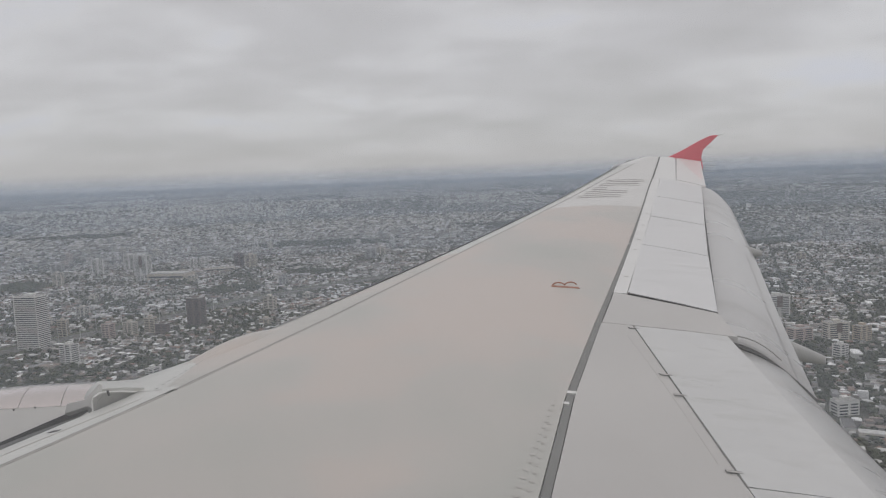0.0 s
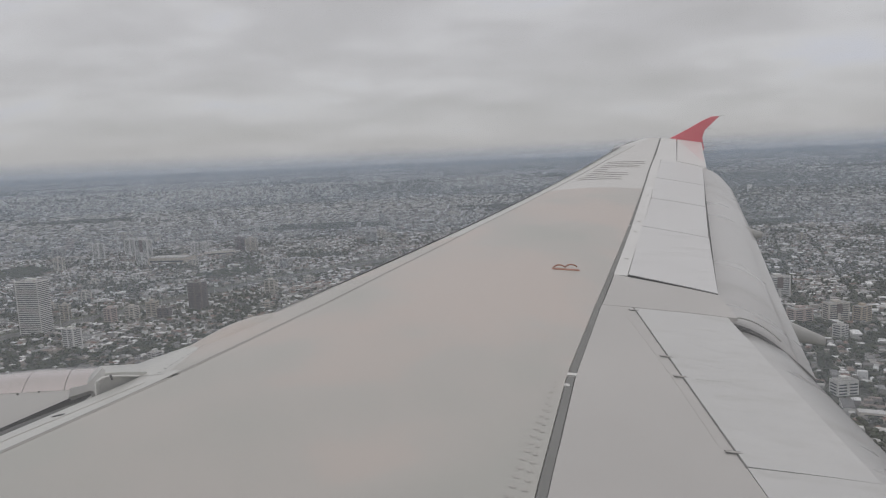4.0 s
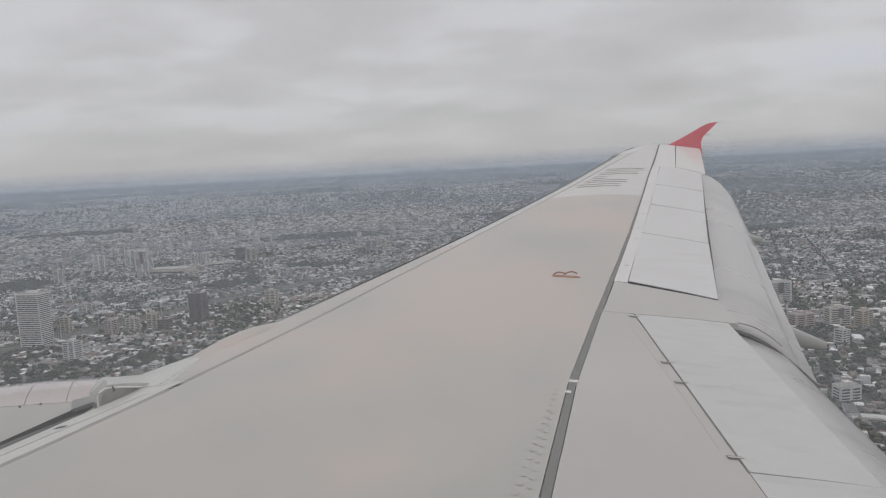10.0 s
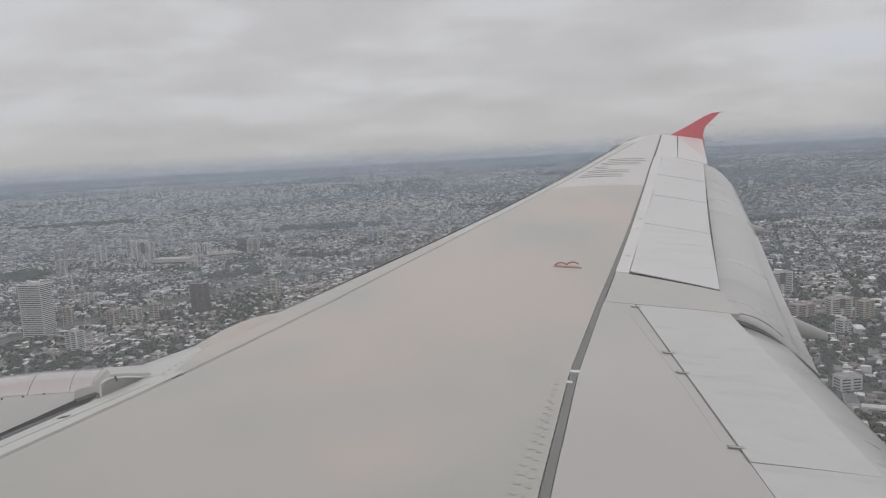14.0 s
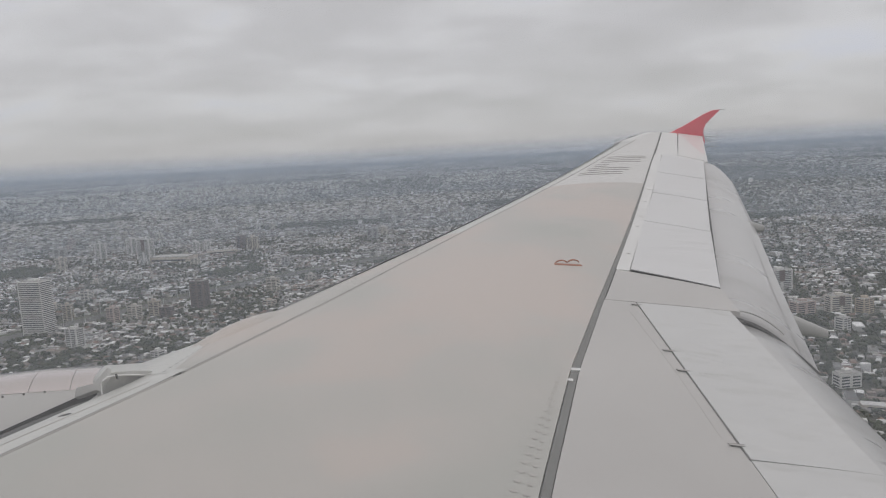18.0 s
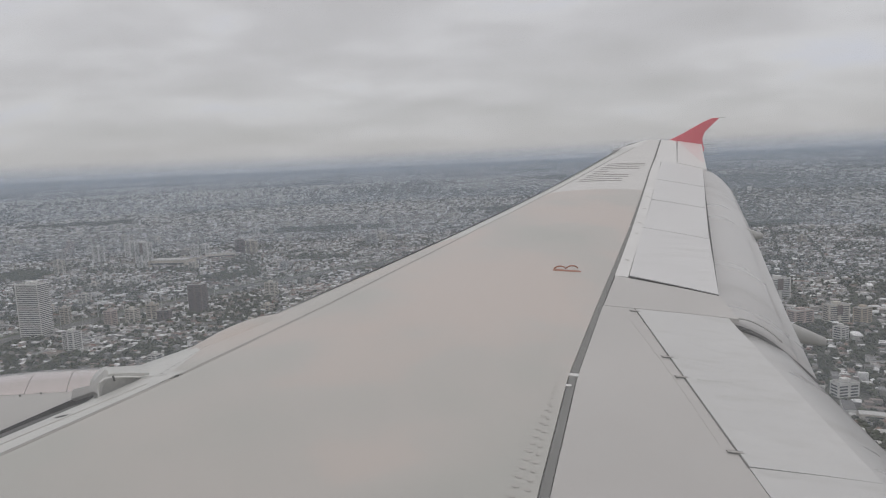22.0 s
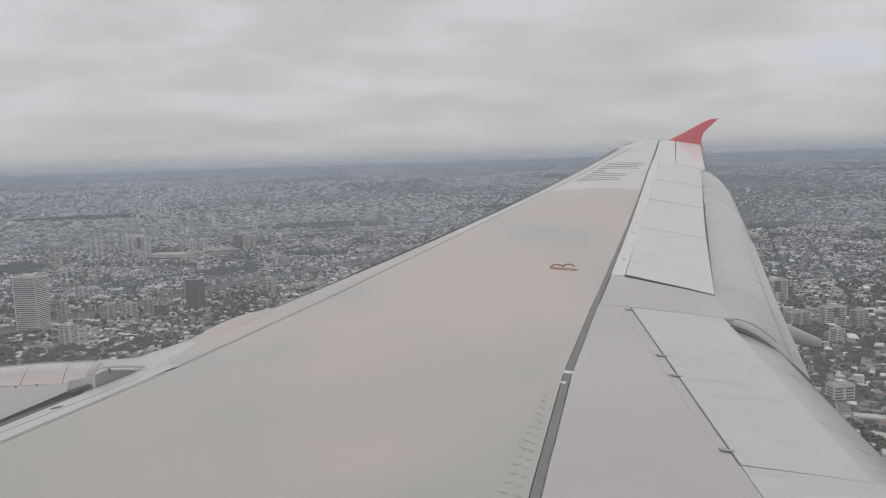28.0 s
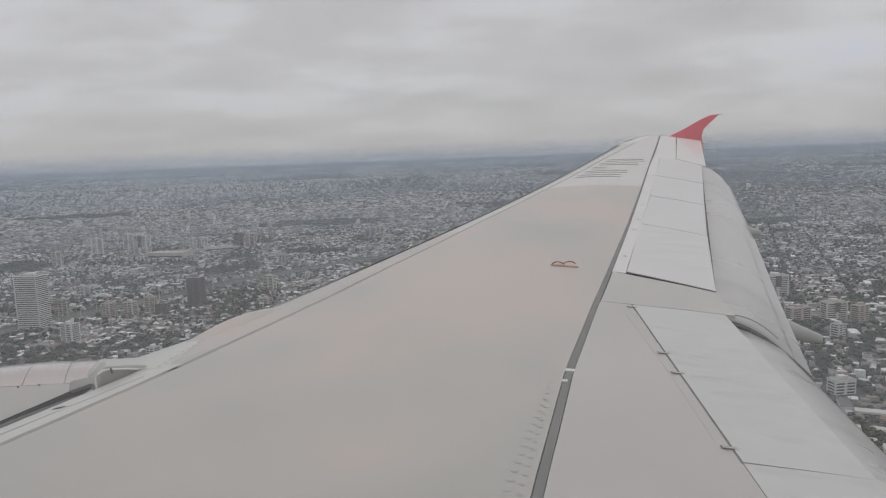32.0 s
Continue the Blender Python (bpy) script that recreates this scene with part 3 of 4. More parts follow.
for i in range(18):
    u = i / 17
    y = 3.95 + u * 1.02
    part("fastener", disc(4.83 + u * 0.345, y, 0.014 - 0.006 * u, 0.002), RIVET, skin)
    if i < 14:
        part("fastener", disc(4.872 + u * 0.30, y - 0.02, 0.011 - 0.004 * u, 0.002), RIVET, skin)
for i in range(7):
    part("fastener", disc(5.98 + 0.004 * i - 0.10 + i * 0.035, 5.41 - i * 0.018, 0.006, 0.0075), JOINT, spoiler_in)
    part("fastener", disc(5.89 + i * 0.028, 5.14 + 0.002 * i, 0.006, 0.0075), JOINT, spoiler_in)
for i in range(6):
    part("fastener", disc(5.80 + i * 0.012, 6.24 - i * 0.05, 0.006), JOINT, plane)
    part("fastener", disc(5.765 + i * 0.011, 6.22 - i * 0.05, 0.006), JOINT, plane)
for y in (5.42, 5.16, 4.44, 6.20):
    x = 5.770 + (y - 4.337) * 0.0742
    part("hinge_plate", plate([(x - 0.045, y - 0.005), (x + 0.012, y - 0.005), (x + 0.012, y + 0.005), (x - 0.045, y + 0.005)], 2, 1, lift=0.0073, depth=0.004), RIVET, plane, "small grey hinge cover")
    for dy in (-0.007, 0.007):
        part("hinge_slot", plate([(x - 0.048, y + dy - 0.0018), (x + 0.018, y + dy - 0.0018), (x + 0.018, y + dy + 0.0018), (x - 0.048, y + dy + 0.0018)], 2, 1, lift=0.0073, depth=0.004), SEAL, plane, "dark slot beside the hinge cover")

for y in (7.55, 8.62, 9.12, 9.95, 10.75):
    x = sp_h(y) - 0.06
    part("hinge_plate", plate([(x - 0.02, y - 0.03), (x + 0.012, y - 0.03), (x + 0.02, y + 0.0), (x - 0.012, y + 0.0)], 2, 1, lift=0.0015, depth=0.004), JOINT, plane, "small dark hinge cover")

seam_line = [(5.81 - 0.085 * u + 0.012 * math.sin(math.pi * u), 6.05 - 1.55 * u) for u in np.linspace(0, 1, 16)]
part("panel_seam", tube([(x, y, top_z(x, y)) for x, y in seam_line], 0.0014, 5), RIVET, plane, "fine curved panel seam")

# engine nacelle and pylon
AX_Y, AX_Z = 5.75, -0.655


def cowl(x0, x1, a0, a1, n=16, k=8, skew=0.0):
    """A piece of the nacelle's shell between two stations and two angles from the top; skew leans its ends forward."""
    out = []
    for i in range(k + 1):
        ring = []
        for a in np.linspace(a0, a1, n + 1):
            x = x0 + (x1 - x0) * i / k - skew * (a + 13)
            r = float(np.interp(x, [-1.4, -1.2, -0.6, 0.3, 1.4, 2.3, 2.8, 3.3], [0.80, 0.92, 1.0, 1.05, 1.06, 1.05, 1.02, 0.90]))
            ring.append((x, AX_Y + r * math.sin(radians(a)), AX_Z + 0.07 * (x - 2) + r * math.cos(radians(a))))
        out.append(ring)
    return loft(out, closed=False)


nacelle = part("nacelle", cowl(-1.4, 2.8, 60.5, 209), NACELLE, plane, "grey engine nacelle shell", smooth=True)
for x0, x1 in ((-1.0, 0.2), (0.203, 2.2175), (2.2205, 2.4285), (2.4315, 2.6485), (2.6515, 2.86)):
    part("upper_cowl", cowl(x0, x1, -14.9, 60, skew=0.0067), COWL, nacelle, "pinkish grey metallic upper cowl panel", smooth=True)
part("side_cowl", cowl(-1.0, 2.8, -150, -15.05, k=20), NACELLE, nacelle, "grey painted side cowl", smooth=True)
part("exhaust_nozzle", cowl(2.805, 3.3, -180, 180, 30), NACELLE, plane, smooth=True)
for i in range(7):
    part("fastener", [[(1.9 + i * 0.11 + 0.007 * math.cos(a), AX_Y - 1.064 * math.sin(radians(17)) - 0.004, AX_Z + 0.07 * (i * 0.11 - 0.1) + 1.058 * math.cos(radians(17)) + 0.007 * math.sin(a)) for a in np.linspace(0, 2 * math.pi, 9)[:-1]], [tuple(range(8))]], SEAL, nacelle)

rings = []
for x, w, t, cy in ((1.9, 0.05, 0.35, 5.8), (2.3, 0.12, 0.385, 5.8), (2.65, 0.22, 0.41, 5.84), (2.95, 0.26, 0.40, 5.9), (3.15, 0.26, 0.45, 5.95), (3.3, 0.25, 0.54, 6.0), (3.5, 0.2, 0.53, 6.0), (3.8, 0.1, 0.45, 6.0)):
    rings.append([(x, cy + w * math.copysign(abs(math.cos(a)) ** 0.7, math.cos(a)), t - 0.5 + 0.5 * math.sin(a) ** 0.6 if math.sin(a) > 0 else t - 0.9) for a in np.linspace(math.pi, 0, 15)] + [(x, cy + w, t - 0.9), (x, cy - w, t - 0.9)])
pylon = part("pylon", loft(rings), SLAT, plane, "pale grey engine pylon fairing", smooth=True)
NEAR_RIM = [(3.073, 5.000, 0.480), (3.070, 5.000, 0.532), (3.082, 5.000, 0.552), (3.094, 5.020, 0.562), (3.111, 5.050, 0.561), (3.152, 5.110, 0.546), (3.20, 5.171, 0.526), (3.33, 5.13, 0.0), (3.42, 5.05, 0.0)]
FAR_RIM = [(3.003, 5.100, 0.440), (2.934, 5.200, 0.500), (2.868, 5.350, 0.482), (2.790, 5.550, 0.462), (2.759, 5.700, 0.459), (2.819, 5.800, 0.436), (2.893, 5.870, 0.423), (3.28, 5.87, 0.0), (3.38, 5.87, 0.0)]
rings = []
for i in range(13):
    v = i / 12
    ring = []
    for j, (p, q) in enumerate(zip(NEAR_RIM, FAR_RIM)):
        x, y, z = [p[k] + (q[k] - p[k]) * v for k in range(3)]
        if j >= 7:
            z = top_z(x, y) + (0.003 + 0.006 * v if j == 7 else -0.014)
        else:
            z += 0.012 * math.sin(math.pi * v)
        ring.append((x, y, z))
    rings.append(ring)
rings.append([(x + 0.02, y + 0.05, z - 0.16) for x, y, z in rings[-1]])
fairing = part("pylon_fairing", loft(rings, closed=False), SLAT, plane, "rounded pale fairing between pylon and slat", smooth=True)
crest = []
for i in range(15):
    u = i / 14
    cx, cy, tall = 3.22 + 0.42 * u, 5.62 + 0.78 * u, 0.042 * math.sin(math.pi * u) ** 1.2
    ring = []
    for b in np.linspace(-1, 1, 11):
        x, y = cx + 0.11 * b, cy - 0.05 * b
        ring.append((x, y, top_z(x, y) - 0.004 + (tall + 0.006 * math.sin(math.pi * u)) * math.cos(math.pi / 2 * b) ** 0.8))
    crest.append(ring)
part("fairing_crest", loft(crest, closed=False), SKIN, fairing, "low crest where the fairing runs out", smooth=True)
part("fairing_lip", tube([(x, y - 0.002, z) for x, y, z in NEAR_RIM[:7]], 0.005, 6), WHITE, fairing, "pale rim of the slat cut-out")
FLANGE = [(3.094, 0.606), (3.022, 0.532), (2.941, 0.517), (2.928, 0.472), (3.033, 0.503), (3.058, 0.487), (3.068, 0.541), (3.085, 0.560)]
part("fairing_flange", loft([[(x, y, z - 0.02 * (y - 5.03) / 0.03) for x, z in FLANGE] for y in (5.03, 5.06)]), WHITE, fairing, "pale flange in front of the slat cut-out")
part("slat_end_recess", ([(x + (x - 3.13) * 0.3, y + 0.035, z + 0.01) for x, y, z in NEAR_RIM[:7]] + [(3.22, 5.22, 0.46), (3.05, 5.05, 0.43)], [tuple(range(9))]), COVE, fairing, "shaded recess at the slat end")
part("recess_rib", tube([(3.124, 5.04, 0.570), (3.128, 5.04, 0.558), (3.130, 5.04, 0.545)], 0.005, 5), GAP, fairing)
for i in range(9):
    part("fastener", disc(3.312 + 0.007 * i, 5.13 + i * 0.06, 0.008, 0.012), SEAL, fairing)
# added dark plate, standing in for the shadow between slat and nacelle
part("leading_edge_strip", loft([[(x, 5.12, z), (x, 5.135, z), (x, 5.135, z - t), (x, 5.12, z - t)] for x, z, t in ((1.200, -0.219, 0.16), (2.533, 0.306, 0.12), (2.999, 0.489, 0.03))]), METAL, plane, "dark plate painting the shade between slat and nacelle")
part("slat_track_slot", plate([(3.035, 4.692), (3.075, 4.692), (3.083, 4.708), (3.05, 4.708)], 2, 2, lift=0.004, depth=0.003), GAP, plane)
part("slat_step", plate([(0, 2.0), (0, 2.0), (0, 5.02), (0, 5.02)], 2, 30, lift=0.0035, depth=0.004, edge=(lambda y: slat_x(y) - float(np.interp(y, [4.5, 5.0], [0.122, 0.082])), lambda y: slat_x(y) - float(np.interp(y, [4.5, 5.0], [0.117, 0.077])))), RIVET, plane, "faint step across the slat")

# fuselage round the seat, with the window
vs, fs = [], []
FC, FR = 1.0, 2.03
angs = sorted(set([round(a, 4) for a in np.linspace(-180, 180, 37)] + [round(math.degrees(math.asin((SEAT[2] - FC + d) / FR)), 4) for d in (-0.19, 0.19)]))
xs = [-3, 0, 2.5, 4.0, SEAT[0] - 0.15, SEAT[0] + 0.15, 5.3, 7, 9]
lo, hi = [math.degrees(math.asin((SEAT[2] - FC + d) / FR)) for d in (-0.19, 0.19)]
for x in xs:
    for a in angs:
        vs.append((x, FR * math.cos(radians(a)), FC + FR * math.sin(radians(a))))
k = len(angs)
for i in range(len(xs) - 1):
    for j in range(k - 1):
        if xs[i] > SEAT[0] - 0.2 and xs[i + 1] < SEAT[0] + 0.2 and angs[j] >= lo - 0.01 and angs[j + 1] <= hi + 0.01:
            continue
        fs.append((i * k + j, i * k + j + 1, (i + 1) * k + j + 1, (i + 1) * k + j))
fs += [tuple(range(k - 1)), tuple(range((len(xs) - 1) * k, len(xs) * k - 1))]
fuselage = part("fuselage", (vs, fs), BODY, plane, "plain white fuselage side")
frame_pts = [(SEAT[0] + 0.15 * math.copysign(abs(math.cos(a)) ** 0.5, math.cos(a)), 1.965, SEAT[2] + 0.19 * math.copysign(abs(math.sin(a)) ** 0.5, math.sin(a))) for a in np.linspace(0, 2 * math.pi, 49)]
part("window_frame", tube(frame_pts, 0.014, 8), CABIN, fuselage, "grey cabin window frame")
pane = part("window_pane", ([(SEAT[0] - 0.15, 1.965, SEAT[2] - 0.19), (SEAT[0] + 0.15, 1.965, SEAT[2] - 0.19), (SEAT[0] + 0.15, 1.965, SEAT[2] + 0.19), (SEAT[0] - 0.15, 1.965, SEAT[2] + 0.19)], [(0, 1, 2, 3)]), PANE, fuselage, "slightly hazy scratched acrylic window pane")

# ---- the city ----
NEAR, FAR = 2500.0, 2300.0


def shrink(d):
    """Beyond NEAR the land is drawn in towards the camera, shaped to look unchanged from there."""
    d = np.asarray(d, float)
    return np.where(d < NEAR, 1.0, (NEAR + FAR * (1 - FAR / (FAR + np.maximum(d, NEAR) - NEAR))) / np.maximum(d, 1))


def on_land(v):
    """Moves points in unshrunk metres (ground at z = 0) on to the land sheet."""
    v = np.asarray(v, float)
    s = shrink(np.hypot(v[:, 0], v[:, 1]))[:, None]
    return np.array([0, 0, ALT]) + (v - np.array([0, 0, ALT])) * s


rng = np.random.default_rng(7)
rad = np.concatenate([[0, 150], np.geomspace(300, 2450, 24), np.geomspace(2500, 260000, 220)])
az = np.linspace(0, 2 * math.pi, 361)[:-1]
gv = np.array([(r * math.cos(a), r * math.sin(a), 0) for r in rad for a in az])
gf = []
for i in range(len(rad) - 1):
    for j in range(360):
        gf.append((i * 360 + j, i * 360 + (j + 1) % 360, (i + 1) * 360 + (j + 1) % 360, (i + 1) * 360 + j))
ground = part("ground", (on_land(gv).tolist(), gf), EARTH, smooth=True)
tagged(ground, "dark green and grey suburban ground between the houses", "ground", kind="structure")

# motorway
WAY = np.array([(-1150, 420), (-740, 1030), (-623, 1210), (-508, 1377), (-343, 1601), (-37, 1876), (420, 2150), (1200, 2460)], float)


def along(n):
    t = np.linspace(0, len(WAY) - 1, n)
    i = np.clip(t.astype(int), 0, len(WAY) - 2)
    f = t - i
    p0, p1, p2, p3 = WAY[np.maximum(i - 1, 0)], WAY[i], WAY[i + 1], WAY[np.minimum(i + 2, len(WAY) - 1)]
    f = f[:, None]
    return 0.5 * (2 * p1 + (p2 - p0) * f + (2 * p0 - 5 * p1 + 4 * p2 - p3) * f ** 2 + (3 * p1 - p0 - 3 * p2 + p3) * f ** 3)


LINE = along(160)


def ribbon(off0, off1, z):
    d = np.gradient(LINE, axis=0)
    d /= np.linalg.norm(d, axis=1)[:, None]
    nrm = np.stack([-d[:, 1], d[:, 0]], 1)
    a, b = LINE + nrm * off0, LINE + nrm * off1
    v = np.concatenate([np.c_[a, np.full(len(a), z)], np.c_[b, np.full(len(b), z)]])
    n = len(a)
    return on_land(v).tolist(), [(i, i + 1, n + i + 1, n + i) for i in range(n - 1)]


road = part("road", ribbon(-17, -1.5, 0.5), ASPH)
tagged(road, "grey asphalt motorway carriageway", "road", kind="structure")
road2 = part("road", ribbon(1.5, 17, 0.5), ASPH)
tagged(road2, "grey asphalt motorway carriageway", "road", kind="structure")
verge = part("verge", ribbon(-36, 36, 0.25), VERGE)
tagged(verge, "grass verge along the motorway", "verge", kind="structure")


def road_gap(p):
    return np.min(np.hypot(p[:, None, 0] - LINE[None, ::2, 0], p[:, None, 1] - LINE[None, ::2, 1]), axis=1)


PARKS = [(-430, 2900, 300, 140), (-1150, 1850, 210, 90), (-350, 1960, 90, 55), (950, 2300, 260, 120), (-1900, 3900, 330, 150), (560, 3600, 420, 200), (-500, 1690, 70, 60)]


def in_park(p):
    out = np.zeros(len(p), bool)
    for x, y, a, b in PARKS:
        w = 0.4 * np.sin(np.arctan2(p[:, 1] - y, p[:, 0] - x) * 5 + x) + 0.6 * np.sin(p[:, 0] / 37) * np.sin(p[:, 1] / 41 + x)
        out |= ((p[:, 0] - x) / a) ** 2 + ((p[:, 1] - y) / b) ** 2 < 1 + w
    return out


# notable buildings: x, y, width, depth, height, tint, form
MARKS = [(-1096, 2032, 30, 18, 46, 3, 0), (-1003, 2082, 32, 18, 50, 0, 0), (-964, 2209, 31, 18, 48, 0, 0), (-836, 2002, 42, 24, 64, 0, 2),
         (-735, 1945, 110, 60, 18, 2, 1), (-748, 2170, 20, 18, 33, 0, 0), (-716, 2170, 20, 18, 33, 0, 0), (-640, 2080, 86, 30, 13, 1, 1),
         (-605, 2165, 30, 22, 45, 4, 0), (-563, 2145, 32, 22, 41, 2, 0), (-379, 1739, 17, 15, 25, 3, 0), (-664, 2878, 30, 22, 31, 0, 0),
         (-177, 2370, 29, 18, 28, 1, 0), (-202, 2250, 36, 20, 37, 3, 0), (572, 1141, 37, 20, 36, 0, 2), (570, 966, 31, 16, 27, 1, 2),
         (603, 958, 22, 14, 22, 6, 0), (520, 969, 32, 16, 20, 5, 0), (407, 672, 23, 13, 15, 0, 0), (521, 872, 14, 13, 19, 0, 0),
         (-652, 1120, 40, 24, 88, 0, 3), (-440, 1272, 28, 20, 50, 4, 0), (-1010, 1870, 24, 16, 38, 1, 0),
         (-560, 1180, 16, 14, 26, 5, 0), (-532, 1202, 20, 14, 23, 1, 0), (-503, 1218, 18, 14, 27, 2, 0), (-474, 1196, 22, 13, 19, 4, 0),
         (-702, 1236, 16, 14, 34, 0, 0), (-655, 1215, 15, 13, 29, 2, 0)]
MARKXY = np.array([m[:2] for m in MARKS], float)


def box(x0, x1, y0, y1, z0, z1):
    return ([(x0, y0, z0), (x1, y0, z0), (x1, y1, z0), (x0, y1, z0), (x0, y0, z1), (x1, y0, z1), (x1, y1, z1), (x0, y1, z1)],
            [(0, 1, 5, 4), (1, 2, 6, 5), (2, 3, 7, 6), (3, 0, 4, 7), (4, 5, 6, 7)])


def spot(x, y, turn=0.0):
    """Where a building at unshrunk (x, y) stands, drawn in towards the camera with the land."""
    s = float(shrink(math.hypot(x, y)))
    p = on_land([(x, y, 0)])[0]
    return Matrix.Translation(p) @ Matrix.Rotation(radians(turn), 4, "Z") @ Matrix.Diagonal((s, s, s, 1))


def block(name, label, m, w, d, h, tint, form=0, group=""):
    """A storeyed building: wall, a recessed window band a storey, slab edges, roof and lift house."""
    b = thing(name, label, "building", m, group)
    w, d = w / 2, d / 2
    part("wall", box(-w, w, -d, d, -1, h), TINTS[tint], b)
    part("roof", box(-w + 0.5, w - 0.5, -d + 0.5, d - 0.5, h - 0.3, h + 0.25), FLATROOF, b)
    storeys = max(1, int(h / 3.1))
    if form == 1:
        for i in range(int(w * 2 / 9)):
            x = -w + 4.5 + i * 9
            part("roof_light", box(x - 1.5, x + 1.5, -d * 0.7, d * 0.7, h + 0.2, h + 1.6), TINTS[0], b)
        part("window_band", box(-w * 0.92, w * 0.92, -d - 0.12, -d + 0.1, h * 0.35, h * 0.6), GLASS, b)
        return b
    part("lift_house", box(-w * 0.35, w * 0.3, -d * 0.5, d * 0.5, h, h + 3.2), TINTS[tint], b)
    step = 3.1
    for i in range(storeys):
        z = 1.2 + i * step
        if z + 1.5 > h:
            break
        if form == 3:
            part("balcony", box(-w - 1.0, w + 1.0, -d - 1.4, d + 1.0, z + 1.2, z + 2.55), TINTS[0], b)
            part("window_band", box(-w - 0.1, w + 0.1, -d - 0.1, d + 0.1, z - 0.4, z + 1.15), GLASS, b)
        else:
            part("window_band", box(-w * 0.86, -w * 0.12, -d - 0.1, -d + 0.1, z, z + 1.45), GLASS, b)
            part("window_band", box(w * 0.16, w * 0.86, -d - 0.1, -d + 0.1, z, z + 1.45), GLASS, b)
            part("window_band", box(-w - 0.1, w + 0.1, -d * 0.7, d * 0.7, z, z + 1.45), GLASS, b)
    if form == 2:
        part("dark_bay", box(-w * 0.22, w * 0.3, -d - 0.25, -d + 0.1, h * 0.45, h - 1), TINTS[4], b, "dark panel in place of a recessed bay")
    if form == 3:
        for x in (-w - 0.7, w + 0.7):
            part("corner_fin", box(x - 0.6, x + 0.6, -d - 1.3, -d - 0.2, 0, h + 3), TINTS[0], b, "white corner fin")
    return b


WORDS = ("white", "cream", "beige", "grey", "dark brown", "pink", "ochre")
GRID = -24.0
for x, y, w, d, h, t, f in MARKS:
    what = "low flat-roofed shopping hall" if f == 1 else "tall apartment tower with ringed white balconies" if f == 3 else "apartment block with window bands"
    block("shopping_hall" if f == 1 else "apartment_tower" if h > 40 else "apartment_block", WORDS[t] + " " + what, spot(x, y, rng.uniform(-25, 25)), w, d, h, t, f)

# more mid-rise blocks scattered through the quarters
mids = []
while len(mids) < 95:
    a, r = radians(rng.uniform(-38, 38)), math.sqrt(rng.uniform(700 ** 2, 3300 ** 2))
    p = np.array([[r * math.sin(a), r * math.cos(a)]])
    if in_park(p)[0] or road_gap(p)[0] < 40 or np.min(np.hypot(*(MARKXY - p).T)) < 60 or (p[0, 0] > 150 and rng.random() < 0.55):
        continue
    mids.append(p[0])
for p in mids:
    h = rng.choice([10, 13, 16, 19, 22, 28, 34], p=[.22, .22, .2, .14, .1, .07, .05])
    t = int(rng.choice([0, 1, 2, 3, 5], p=[.42, .22, .14, .17, .05]))
    block("apartment_block", WORDS[t] + " rendered apartment block with window bands among houses", spot(p[0], p[1], GRID + rng.choice([0, 90]) + rng.uniform(-4, 4)), rng.uniform(14, 26), rng.uniform(11, 16), float(h), t, 0, "scattered apartment blocks")
MIDXY = np.concatenate([MARKXY, np.array(mids)])

# lots along a street grid
STEP = 8.8
ca, sa = math.cos(radians(GRID)), math.sin(radians(GRID))
gi = np.arange(-345, 345)
gx, gy = np.meshgrid(gi, gi)
keep_street = (gx % 10 != 0) & (gy % 13 != 0)
jit = rng.uniform(-1.4, 1.4, (2, *gx.shape))
lx, ly = (gx * STEP + jit[0]) * ca - (gy * STEP + jit[1]) * sa, (gx * STEP + jit[0]) * sa + (gy * STEP + jit[1]) * ca
lots = np.stack([lx.ravel(), ly.ravel()], 1)
street = ~keep_street.ravel()
dist, side = np.hypot(lots[:, 0], lots[:, 1]), np.degrees(np.arctan2(lots[:, 0], lots[:, 1]))
ok = (dist > 480) & (dist < 2750) & (np.abs(side) < 41) & (lots[:, 1] > 0)
lots, street, dist = lots[ok], street[ok], dist[ok]
rg = road_gap(lots)
lots, street, dist = lots[rg > 36], street[rg > 36], dist[rg > 36]
park = in_park(lots)
clear = np.min(np.hypot(lots[:, None, 0] - MIDXY[None, :, 0], lots[:, None, 1] - MIDXY[None, :, 1]), axis=1) > 22
green = np.array([noise.noise((x / 150, y / 150, 3)) for x, y in lots])
roll = rng.random(len(lots))
is_house = ~park & clear & ((~street & (roll < 0.45 - 0.85 * green)) | (street & (lots[:, 0] < 100) & (roll > 0.85)))
is_tree = clear & ((park & (roll < 0.95)) | (street & (roll < 0.62)) | (~street & ~park & ~is_house & (roll < 0.97)))


def house_shape(w, d, h, kind, r):
    """Wall box and roof of a small house round the origin; the roof is flat with a parapet, gabled or hipped."""
    w, d = w / 2, d / 2
    wall = box(-w, w, -d, d, -0.5, h)
    if kind == 0:
        roof = box(-w + 0.3, w - 0.3, -d + 0.3, d - 0.3, h - 0.1, h + 0.3 + r)
    else:
        e = 0.5
        k = 0.0 if kind == 1 else w * 0.5
        t = h + 0.45 * d + 0.4
        roof = ([(-w - e, -d - e, h - .1), (w + e, -d - e, h - .1), (w + e, d + e, h - .1), (-w - e, d + e, h - .1), (-w - e * (k == 0) + k, 0, t), (w + e * (k == 0) - k, 0, t)],
                [(0, 1, 5, 4), (2, 3, 4, 5), (1, 2, 5), (3, 0, 4)])
    return wall, roof


